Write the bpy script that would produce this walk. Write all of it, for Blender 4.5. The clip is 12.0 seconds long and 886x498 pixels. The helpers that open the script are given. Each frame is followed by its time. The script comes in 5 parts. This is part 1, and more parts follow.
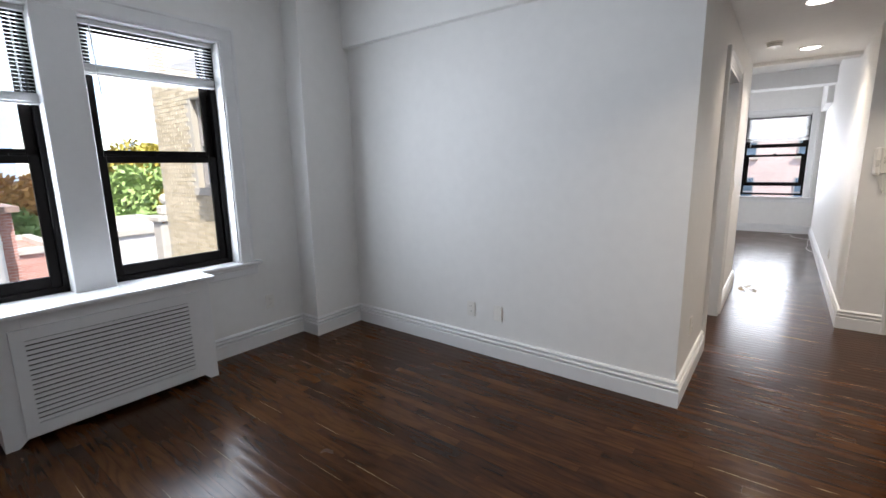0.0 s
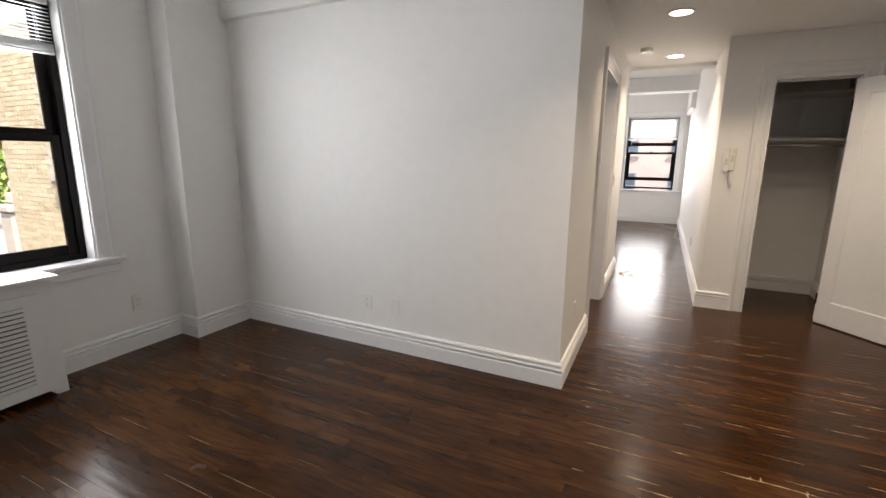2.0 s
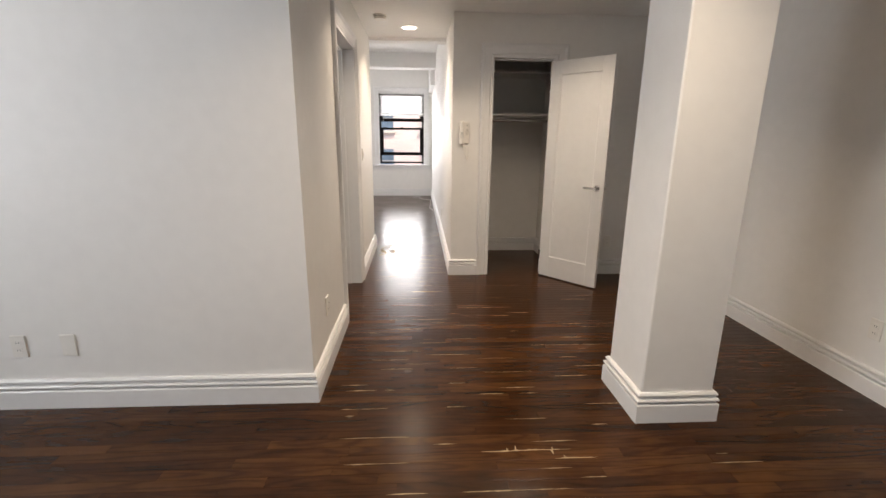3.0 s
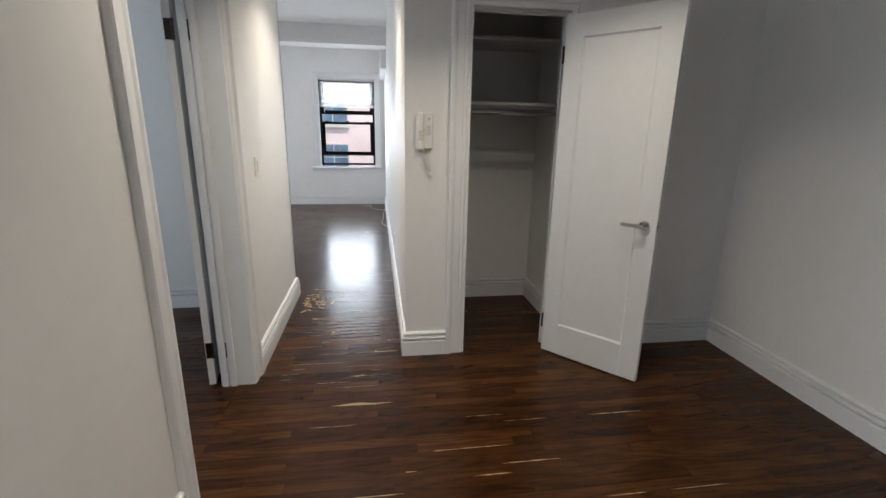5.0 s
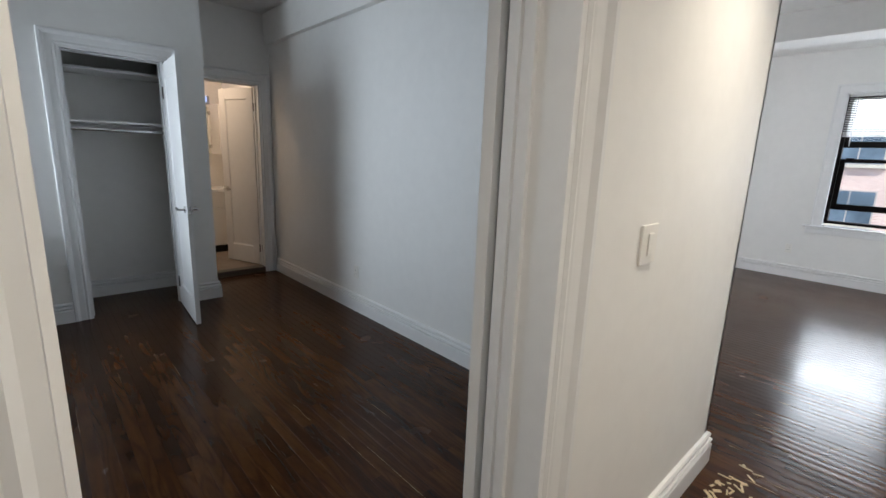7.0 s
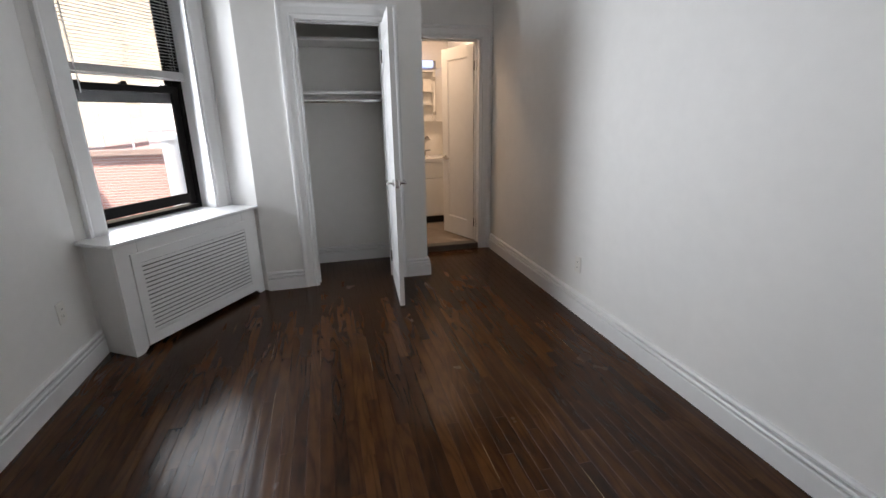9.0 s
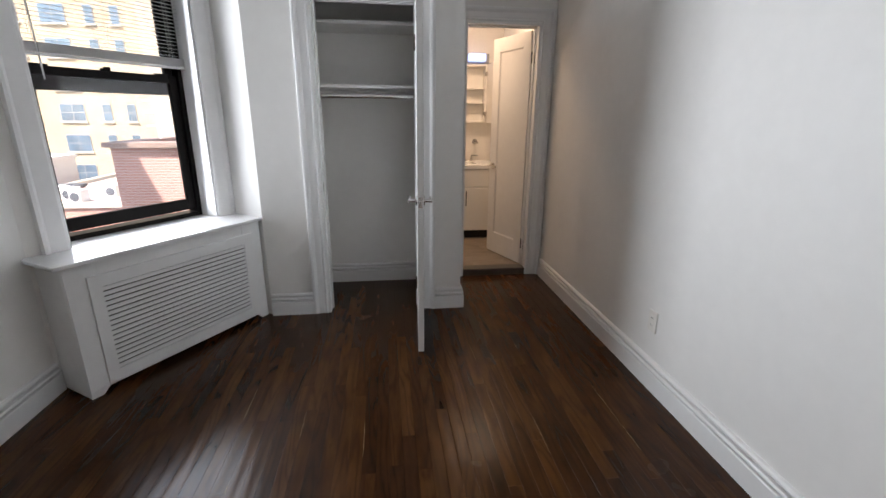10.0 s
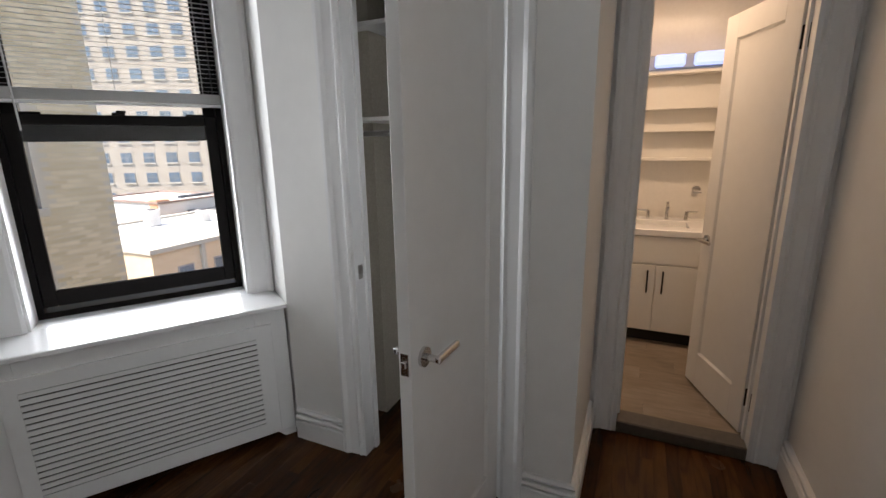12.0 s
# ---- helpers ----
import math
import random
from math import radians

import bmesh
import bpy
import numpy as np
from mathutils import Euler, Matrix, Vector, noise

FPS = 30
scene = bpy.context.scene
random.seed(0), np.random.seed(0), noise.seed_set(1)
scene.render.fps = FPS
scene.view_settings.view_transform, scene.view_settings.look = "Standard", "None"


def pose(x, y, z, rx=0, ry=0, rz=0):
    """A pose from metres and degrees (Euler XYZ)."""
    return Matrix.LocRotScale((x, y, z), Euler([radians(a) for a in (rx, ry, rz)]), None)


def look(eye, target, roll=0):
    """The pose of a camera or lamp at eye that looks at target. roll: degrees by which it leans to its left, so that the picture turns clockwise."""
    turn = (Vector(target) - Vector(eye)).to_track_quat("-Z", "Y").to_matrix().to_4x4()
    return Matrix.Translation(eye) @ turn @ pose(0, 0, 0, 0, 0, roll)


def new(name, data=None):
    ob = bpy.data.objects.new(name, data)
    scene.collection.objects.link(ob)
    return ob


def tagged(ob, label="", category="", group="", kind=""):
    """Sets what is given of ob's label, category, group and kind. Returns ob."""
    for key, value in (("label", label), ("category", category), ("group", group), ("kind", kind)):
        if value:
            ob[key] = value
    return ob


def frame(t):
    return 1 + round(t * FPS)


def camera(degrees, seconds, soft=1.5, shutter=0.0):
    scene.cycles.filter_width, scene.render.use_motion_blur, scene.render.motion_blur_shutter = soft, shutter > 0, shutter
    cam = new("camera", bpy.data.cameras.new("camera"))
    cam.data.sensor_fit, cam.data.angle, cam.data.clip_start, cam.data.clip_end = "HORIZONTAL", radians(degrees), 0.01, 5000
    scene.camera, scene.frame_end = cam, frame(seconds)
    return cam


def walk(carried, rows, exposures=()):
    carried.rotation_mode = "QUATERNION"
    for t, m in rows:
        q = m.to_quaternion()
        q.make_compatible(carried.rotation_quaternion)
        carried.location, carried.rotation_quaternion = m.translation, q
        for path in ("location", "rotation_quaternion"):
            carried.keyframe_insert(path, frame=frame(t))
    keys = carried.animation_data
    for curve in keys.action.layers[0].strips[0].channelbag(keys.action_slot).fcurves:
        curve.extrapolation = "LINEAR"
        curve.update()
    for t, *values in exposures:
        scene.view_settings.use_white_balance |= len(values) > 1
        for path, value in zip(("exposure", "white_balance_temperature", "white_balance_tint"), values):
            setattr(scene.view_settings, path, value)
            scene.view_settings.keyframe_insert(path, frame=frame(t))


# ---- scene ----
cam = camera(89.77, 12.0)
ROWS = [
    (0.0, 0.009, 0.112, 1.407, 37.27, -10.44, 0.94),
    (0.5, -0.018, 0.136, 1.397, 49.57, -9.53, -0.05),
    (1.0, -0.024, 0.117, 1.400, 48.15, -9.50, -0.41),
    (1.5, 0.010, 0.151, 1.396, 38.34, -10.66, -0.57),
    (2.0, 0.069, 0.234, 1.395, 25.99, -11.66, -0.54),
    (2.5, 0.162, 0.430, 1.390, 12.15, -12.74, -0.58),
    (3.0, 0.159, 0.710, 1.366, -3.13, -14.23, -0.54),
    (3.5, 0.138, 1.109, 1.371, -12.73, -14.72, -0.17),
    (5.5, 0.359, 2.873, 1.404, -2.08, -14.67, -2.12),
    (6.0, 0.323, 3.317, 1.392, 13.47, -13.85, -2.06),
    (6.5, 0.269, 3.672, 1.405, 30.53, -12.34, -1.84),
    (7.0, 0.134, 3.964, 1.407, 47.51, -11.85, -2.06),
    (7.5, -0.025, 4.149, 1.416, 63.97, -12.08, -1.73),
    (9.5, -0.856, 4.480, 1.370, 77.36, -16.96, 0.56),
    (10.0, -1.231, 4.649, 1.389, 82.78, -16.63, -0.49),
    (10.5, -1.613, 4.772, 1.388, 94.78, -14.75, -0.39),
    (11.0, -1.974, 4.981, 1.415, 106.32, -13.52, -0.70),
    (11.5, -2.387, 5.157, 1.436, 111.48, -13.18, 0.02),
    (12.0, -2.761, 5.339, 1.467, 113.88, -13.31, 0.83),
]
EXPOSURES = [  # seconds, stops, kelvin, tint
    (0.0, 1.75, 6250, 13), (0.5, 1.55, 6350, 13), (1.5, 1.72, 6900, 15), (2.5, 1.95, 7200, 15), (3.5, 1.9, 6750, 15), (5.5, 1.55, 6000, 8),
    (6.5, 1.6, 6050, 9), (7.0, 1.65, 6150, 9), (7.5, 1.9, 6700, 11), (9.5, 2.2, 6700, 14), (10.5, 2.28, 6700, 14), (11.0, 2.2, 6700, 14), (11.5, 1.95, 6800, 13), (12.0, 1.92, 6900, 14)]
walk(cam, [(t, pose(x, y, z, 90 + pitch, roll, yaw)) for t, x, y, z, yaw, pitch, roll in ROWS], EXPOSURES)

# ---- world, sun and lamps ----
world = bpy.data.worlds.new("sky")
scene.world = world
world.use_nodes = True
wn = world.node_tree
wn.nodes.clear()
sky = wn.nodes.new("ShaderNodeTexSky")
sky.sky_type = "NISHITA"
sky.sun_disc = False
sky.sun_elevation, sky.sun_rotation = radians(55), radians(122)
back = wn.nodes.new("ShaderNodeBackground")
back.inputs["Strength"].default_value = 0.15
wout = wn.nodes.new("ShaderNodeOutputWorld")
wn.links.new(sky.outputs[0], back.inputs[0])
wn.links.new(back.outputs[0], wout.inputs[0])

sun_data = bpy.data.lights.new("sun", "SUN")
sun_data.energy, sun_data.angle, sun_data.color = 3.2, radians(0.5), (1.0, 0.95, 0.87)
sun = new("sun", sun_data)
sun.matrix_world = look((0, 0, 30), (-8.5, 5.3, 30 - 14.3))


def ceiling_spot(x, y, z, watts):
    data = bpy.data.lights.new("downlight_lamp", "AREA")
    data.shape, data.size, data.energy, data.color = "DISK", 0.13, watts, (1.0, 0.86, 0.68)
    data.spread = radians(120)
    ob = new("downlight_lamp", data)
    ob.matrix_world = look((x, y, z), (x, y + 0.001, z - 1))
    return ob


DOWNLIGHTS = [(0.076, 4.13), (0.073, 5.68), (1.146, 4.2), (1.15, 2.0), (0.08, 2.0)]
for dx, dy in DOWNLIGHTS:
    ceiling_spot(dx, dy, 2.425, 2.4)
# unseen warm fill lamp added under the bathroom ceiling, apart from the vanity light
bath_data = bpy.data.lights.new("bath_fill_lamp", "AREA")
bath_data.shape, bath_data.size, bath_data.size_y, bath_data.energy, bath_data.color = "RECTANGLE", 0.70, 0.20, 3.2, (1.0, 0.72, 0.49)
bath_lamp = new("bath_fill_lamp", bath_data)
bath_lamp.matrix_world = look((-5.62, 5.46, 2.50), (-5.66, 5.46, 1.0))


def window_lamp(x, y, z, tx, ty, tz, w, h, watts, spread, color=(0.90, 0.95, 1.0)):
    """Stands in for the daylight that enters through a window's opening."""
    data = bpy.data.lights.new("window_lamp", "AREA")
    data.shape, data.size, data.size_y, data.energy, data.color = "RECTANGLE", w, h, watts, color
    data.spread = radians(spread)
    ob = new("window_lamp", data)
    ob.matrix_world = look((x, y, z), (tx, ty, tz))


window_lamp(-3.388, 0.447, 1.50, 0, 0.447, 1.45, 0.66, 1.50, 9.5, 165, (0.84, 0.92, 1.0))
window_lamp(-3.388, 1.420, 1.50, 0, 1.420, 1.45, 0.70, 1.50, 10.0, 165, (0.84, 0.92, 1.0))
window_lamp(-0.21, 11.335, 1.52, -0.21, 5.0, 1.42, 0.92, 1.45, 10.8, 150)
window_lamp(-4.275, 8.70, 1.52, 0.0, 8.70, 0.2, 0.92, 1.45, 21, 165, (0.97, 0.98, 1.0))
window_lamp(-4.053, 3.202, 1.52, -4.053 + 0.5476, 3.202 + 0.8368, 1.48, 0.80, 1.54, 6.8, 125, (0.84, 0.92, 1.0))

# ---- materials ----
def mat(name, color=(0.8, 0.8, 0.8), rough=0.5, metal=0.0, coat=0.0, spread=0.06, grain=40.0, bump=0.0, bump_scale=200.0, spec=0.5, big=1.2):
    """A surface with two scales of variation in colour and a fine relief."""
    m = bpy.data.materials.new(name)
    m.use_nodes = True
    nt = m.node_tree
    n, l = nt.nodes, nt.links
    p = n["Principled BSDF"]
    p.inputs["Roughness"].default_value = rough
    p.inputs["Metallic"].default_value = metal
    p.inputs["Coat Weight"].default_value = coat
    p.inputs["Specular IOR Level"].default_value = spec
    geo = n.new("ShaderNodeNewGeometry")
    a = n.new("ShaderNodeTexNoise")
    a.inputs["Scale"].default_value, a.inputs["Detail"].default_value = grain, 4
    b = n.new("ShaderNodeTexNoise")
    b.inputs["Scale"].default_value, b.inputs["Detail"].default_value = big, 3
    l.new(geo.outputs["Position"], a.inputs["Vector"])
    l.new(geo.outputs["Position"], b.inputs["Vector"])
    add = n.new("ShaderNodeMath")
    add.operation = "ADD"
    l.new(a.outputs[0], add.inputs[0])
    l.new(b.outputs[0], add.inputs[1])
    mr = n.new("ShaderNodeMapRange")
    mr.inputs["From Min"].default_value, mr.inputs["From Max"].default_value = 0.7, 1.3
    mr.inputs["To Min"].default_value, mr.inputs["To Max"].default_value = 1 - spread, 1 + spread * 0.4
    l.new(add.outputs[0], mr.inputs["Value"])
    mul = n.new("ShaderNodeVectorMath")
    mul.operation = "SCALE"
    mul.inputs[0].default_value = color
    l.new(mr.outputs[0], mul.inputs["Scale"])
    l.new(mul.outputs[0], p.inputs["Base Color"])
    rr = n.new("ShaderNodeMapRange")
    rr.inputs["From Min"].default_value, rr.inputs["From Max"].default_value = 0.3, 0.7
    rr.inputs["To Min"].default_value, rr.inputs["To Max"].default_value = max(rough - 0.06, 0.02), min(rough + 0.06, 1)
    l.new(b.outputs[0], rr.inputs["Value"])
    l.new(rr.outputs[0], p.inputs["Roughness"])
    if bump:
        c = n.new("ShaderNodeTexNoise")
        c.inputs["Scale"].default_value, c.inputs["Detail"].default_value = bump_scale, 3
        l.new(geo.outputs["Position"], c.inputs["Vector"])
        bm_ = n.new("ShaderNodeBump")
        bm_.inputs["Strength"].default_value, bm_.inputs["Distance"].default_value = bump, 0.002
        l.new(c.outputs[0], bm_.inputs["Height"])
        l.new(bm_.outputs[0], p.inputs["Normal"])
    return m


def glow(name, color, strength):
    m = bpy.data.materials.new(name)
    m.use_nodes = True
    p = m.node_tree.nodes["Principled BSDF"]
    p.inputs["Base Color"].default_value = (*color, 1)
    p.inputs["Emission Color"].default_value = (*color, 1)
    p.inputs["Emission Strength"].default_value = strength
    return m


def glass(name, tint=(1, 1, 1), rough=0.0):
    m = bpy.data.materials.new(name)
    m.use_nodes = True
    p = m.node_tree.nodes["Principled BSDF"]
    p.inputs["Base Color"].default_value = (*tint, 1)
    p.inputs["Transmission Weight"].default_value = 1.0
    p.inputs["Roughness"].default_value = rough
    p.inputs["IOR"].default_value = 1.45
    return m


def wood(name, dark, mid, light, rough=0.2, along="X", figure=1.0, cup=0.0):
    """Stained boards: each with a tone of its own, soft blotches, cathedral figure and dark pores along its length, worn gloss."""
    m = bpy.data.materials.new(name)
    m.use_nodes = True
    nt = m.node_tree
    n, l = nt.nodes, nt.links
    p = n["Principled BSDF"]

    def math_node(op, a, b, c=None):
        k = n.new("ShaderNodeMath")
        k.operation = op
        for i, v in enumerate((a, b, c)):
            if v is None:
                continue
            if isinstance(v, (int, float)):
                k.inputs[i].default_value = v
            else:
                l.new(v, k.inputs[i])
        return k.outputs[0]

    def stretched(vec, scale):
        k = n.new("ShaderNodeVectorMath")
        k.operation = "MULTIPLY"
        k.inputs[1].default_value = scale if along == "X" else (scale[1], scale[0], scale[2])
        l.new(vec, k.inputs[0])
        return k.outputs[0]

    def noise_node(vec, scale, detail, rough_=0.5, dist=0.0):
        k = n.new("ShaderNodeTexNoise")
        k.inputs["Scale"].default_value, k.inputs["Detail"].default_value = scale, detail
        k.inputs["Roughness"].default_value, k.inputs["Distortion"].default_value = rough_, dist
        l.new(vec, k.inputs["Vector"])
        return k.outputs[0]

    geo = n.new("ShaderNodeNewGeometry")
    info = n.new("ShaderNodeObjectInfo")
    own = math_node("FRACT", math_node("ADD", geo.outputs["Random Per Island"], info.outputs["Random"]), 0.0)
    off = n.new("ShaderNodeVectorMath")
    off.operation = "SCALE"
    off.inputs[0].default_value = (37.0, 91.0, 13.0)
    l.new(own, off.inputs["Scale"])
    pos = n.new("ShaderNodeVectorMath")
    pos.operation = "ADD"
    l.new(geo.outputs["Position"], pos.inputs[0])
    l.new(off.outputs[0], pos.inputs[1])
    vec = pos.outputs[0]
    blotch = noise_node(stretched(vec, (3.6, 10.0, 4.0)), 1.0, 4, 0.6)
    grain = noise_node(stretched(vec, (5.0, 75.0, 5.0)), 1.0, 5, 0.6, 0.4)
    pores = noise_node(stretched(vec, (14.0, 340.0, 14.0)), 1.0, 2, 0.5)
    field = noise_node(stretched(vec, (1.1, 8.5, 1.0)), 1.0, 1.5, 0.45)
    rings = math_node("POWER", math_node("MULTIPLY_ADD", math_node("SINE", math_node("MULTIPLY", field, 62.0), 0.0), 0.5, 0.5), 3.0)
    wide = noise_node(geo.outputs["Position"], 0.9, 3)
    tone = math_node("MULTIPLY_ADD", own, 0.27, math_node("MULTIPLY_ADD", blotch, 0.60, 0.05))
    tone = math_node("MULTIPLY_ADD", grain, 0.20, tone)
    tone = math_node("MULTIPLY_ADD", wide, 0.22, tone)
    tone = math_node("MULTIPLY_ADD", rings, -0.13 * figure, tone)
    hole = n.new("ShaderNodeMapRange")
    hole.inputs["From Min"].default_value, hole.inputs["From Max"].default_value = 0.60, 0.72
    hole.inputs["To Min"].default_value, hole.inputs["To Max"].default_value = 0.0, -0.09 * figure
    l.new(pores, hole.inputs["Value"])
    tone = math_node("ADD", tone, hole.outputs[0])
    ramp = n.new("ShaderNodeValToRGB")
    e = ramp.color_ramp.elements
    e[0].position, e[0].color = 0.36, (*dark, 1)
    e[1].position, e[1].color = 0.98, (*light, 1)
    k = e.new(0.66)
    k.color = (*mid, 1)
    l.new(tone, ramp.inputs[0])
    l.new(ramp.outputs[0], p.inputs["Base Color"])
    big = noise_node(geo.outputs["Position"], 2.5, 4)
    rr = n.new("ShaderNodeMapRange")
    rr.inputs["From Min"].default_value, rr.inputs["From Max"].default_value = 0.3, 0.7
    rr.inputs["To Min"].default_value, rr.inputs["To Max"].default_value = rough - 0.04, rough + 0.055
    l.new(big, rr.inputs["Value"])
    l.new(rr.outputs[0], p.inputs["Roughness"])
    p.inputs["Specular IOR Level"].default_value = 0.19
    bump = n.new("ShaderNodeBump")
    bump.inputs["Strength"].default_value, bump.inputs["Distance"].default_value = 0.12, 0.001
    l.new(tone, bump.inputs["Height"])
    if cup:
        # boards a little cupped across their width
        sep = n.new("ShaderNodeSeparateXYZ")
        l.new(geo.outputs["Position"], sep.inputs[0])
        swell = math_node("SINE", math_node("MULTIPLY", sep.outputs[1], 2 * math.pi / cup), 0.0)
        swell = math_node("MULTIPLY", swell, math_node("MULTIPLY_ADD", own, 1.0, 0.3))
        cupped = n.new("ShaderNodeBump")
        cupped.inputs["Strength"].default_value, cupped.inputs["Distance"].default_value = 1.0, 0.00022
        l.new(swell, cupped.inputs["Height"])
        l.new(cupped.outputs[0], bump.inputs["Normal"])
    l.new(bump.outputs[0], p.inputs["Normal"])
    return m


def masonry(name, bricks=((0.30, 0.12, 0.08), (0.42, 0.20, 0.14)), mortar=(0.42, 0.38, 0.34), scale=1.0, width=0.21, row=0.075, gap=0.010, rough=0.85):
    """Brickwork of a wall seen from far, laid along the wall's own run and height."""
    m = bpy.data.materials.new(name)
    m.use_nodes = True
    nt = m.node_tree
    n, l = nt.nodes, nt.links
    p = n["Principled BSDF"]
    p.inputs["Roughness"].default_value = rough
    geo = n.new("ShaderNodeNewGeometry")
    sep = n.new("ShaderNodeSeparateXYZ")
    l.new(geo.outputs["Position"], sep.inputs[0])
    run = n.new("ShaderNodeMath")
    run.operation = "ADD"
    l.new(sep.outputs[0], run.inputs[0])
    l.new(sep.outputs[1], run.inputs[1])
    com = n.new("ShaderNodeCombineXYZ")
    l.new(run.outputs[0], com.inputs[0])
    l.new(sep.outputs[2], com.inputs[1])
    br = n.new("ShaderNodeTexBrick")
    br.inputs["Color1"].default_value, br.inputs["Color2"].default_value = (*bricks[0], 1), (*bricks[1], 1)
    br.inputs["Mortar"].default_value = (*mortar, 1)
    br.inputs["Scale"].default_value, br.inputs["Mortar Size"].default_value = scale, gap
    br.inputs["Brick Width"].default_value, br.inputs["Row Height"].default_value = width, row
    l.new(com.outputs[0], br.inputs["Vector"])
    no = n.new("ShaderNodeTexNoise")
    no.inputs["Scale"].default_value, no.inputs["Detail"].default_value = 0.6, 5
    l.new(geo.outputs["Position"], no.inputs["Vector"])
    mr = n.new("ShaderNodeMapRange")
    mr.inputs["To Min"].default_value, mr.inputs["To Max"].default_value = 0.75, 1.2
    l.new(no.outputs[0], mr.inputs["Value"])
    mul = n.new("ShaderNodeVectorMath")
    mul.operation = "SCALE"
    l.new(br.outputs["Color"], mul.inputs[0])
    l.new(mr.outputs[0], mul.inputs["Scale"])
    l.new(mul.outputs[0], p.inputs["Base Color"])
    bump = n.new("ShaderNodeBump")
    bump.inputs["Strength"].default_value, bump.inputs["Distance"].default_value = 0.6, 0.01
    bump.invert = True
    l.new(br.outputs["Fac"], bump.inputs["Height"])
    l.new(bump.outputs[0], p.inputs["Normal"])
    return m


def pieces_mat(name, a, b, rough=0.8, grain=60.0):
    """Bricks or leaves, each with a tone of its own between a and b."""
    m = bpy.data.materials.new(name)
    m.use_nodes = True
    nt = m.node_tree
    n, l = nt.nodes, nt.links
    p = n["Principled BSDF"]
    p.inputs["Roughness"].default_value = rough
    geo = n.new("ShaderNodeNewGeometry")
    info = n.new("ShaderNodeObjectInfo")
    add = n.new("ShaderNodeMath")
    add.operation = "ADD"
    l.new(geo.outputs["Random Per Island"], add.inputs[0])
    l.new(info.outputs["Random"], add.inputs[1])
    fr = n.new("ShaderNodeMath")
    fr.operation = "FRACT"
    l.new(add.outputs[0], fr.inputs[0])
    no = n.new("ShaderNodeTexNoise")
    no.inputs["Scale"].default_value, no.inputs["Detail"].default_value = grain, 4
    l.new(geo.outputs["Position"], no.inputs["Vector"])
    ma = n.new("ShaderNodeMath")
    ma.operation = "MULTIPLY_ADD"
    ma.inputs[1].default_value = 0.5
    l.new(no.outputs[0], ma.inputs[0])
    sc = n.new("ShaderNodeMath")
    sc.operation = "MULTIPLY"
    sc.inputs[1].default_value = 0.75
    l.new(fr.outputs[0], sc.inputs[0])
    l.new(sc.outputs[0], ma.inputs[2])
    mix = n.new("ShaderNodeMix")
    mix.data_type = "RGBA"
    mix.inputs["A"].default_value, mix.inputs["B"].default_value = (*a, 1), (*b, 1)
    l.new(ma.outputs[0], mix.inputs["Factor"])
    l.new(mix.outputs["Result"], p.inputs["Base Color"])
    return m


WALL = mat("wall_paint", (0.85, 0.84, 0.815), 0.55, spread=0.03, grain=14, bump=0.10, bump_scale=260, big=0.8)
CEIL = mat("ceiling_paint", (0.86, 0.855, 0.84), 0.8, spread=0.03, grain=18, bump=0.08, bump_scale=220)
TRIM = mat("trim_gloss_paint", (0.82, 0.82, 0.815), 0.37, spread=0.03, grain=20, bump=0.06, bump_scale=90)
DOORP = mat("door_paint", (0.82, 0.815, 0.80), 0.38, spread=0.03, grain=16, bump=0.05, bump_scale=120)
SILLP = mat("sill_gloss_paint", (0.83, 0.83, 0.83), 0.16, spread=0.03, grain=20, bump=0.05, bump_scale=60)
SHELFP = mat("closet_shelf_paint", (0.80, 0.79, 0.77), 0.45, spread=0.04, grain=20)
BLACK = mat("black_window_aluminium", (0.007, 0.0055, 0.005), 0.42, spread=0.3, grain=60, bump=0.03, spec=0.12)
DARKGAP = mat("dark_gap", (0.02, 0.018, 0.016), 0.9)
BLIND = mat("blind_slat_white", (0.72, 0.72, 0.71), 0.38, spread=0.05)
CHROME = mat("satin_chrome", (0.62, 0.61, 0.60), 0.18, metal=1.0, spread=0.1, grain=120)
BRONZE = mat("dark_bronze_hinge", (0.07, 0.055, 0.045), 0.38, metal=0.9, spread=0.3, grain=150)
PLASTIC = mat("ivory_plastic", (0.84, 0.82, 0.77), 0.38, spread=0.03)
GREYP = mat("grey_speaker_slots", (0.42, 0.41, 0.38), 0.6)
CABLE = mat("white_cable", (0.75, 0.74, 0.72), 0.4)
GLASS = glass("window_glass")
FROST = glow("lit_frosted_glass", (0.42, 0.56, 1.0), 0.26)
LENS = glow("lit_downlight_lens", (1.0, 0.93, 0.84), 3.0)
OAK = wood("dark_stained_oak", (0.017, 0.0066, 0.0024), (0.046, 0.0168, 0.0052), (0.108, 0.0430, 0.0135), rough=0.22, cup=0.0572)
FILLER = mat("pale_wood_filler", (0.44, 0.31, 0.16), 0.6, spread=0.3, grain=80)
CHIP = mat("pale_wood_chip", (0.62, 0.48, 0.26), 0.6, spread=0.25, grain=60)
VINYL = wood("light_vinyl_plank", (0.15, 0.12, 0.092), (0.26, 0.21, 0.165), (0.38, 0.32, 0.26), rough=0.4, along="Y", figure=0.5)
VANITY = mat("vanity_white_laminate", (0.80, 0.78, 0.74), 0.37, spread=0.02)
CERAMIC = mat("white_ceramic", (0.85, 0.84, 0.82), 0.08, spread=0.02)
TILE = mat("white_wall_tile", (0.80, 0.77, 0.72), 0.2, spread=0.04)
STEEL = mat("brushed_steel_panel", (0.30, 0.32, 0.35), 0.4, metal=0.6, spread=0.06, grain=90)
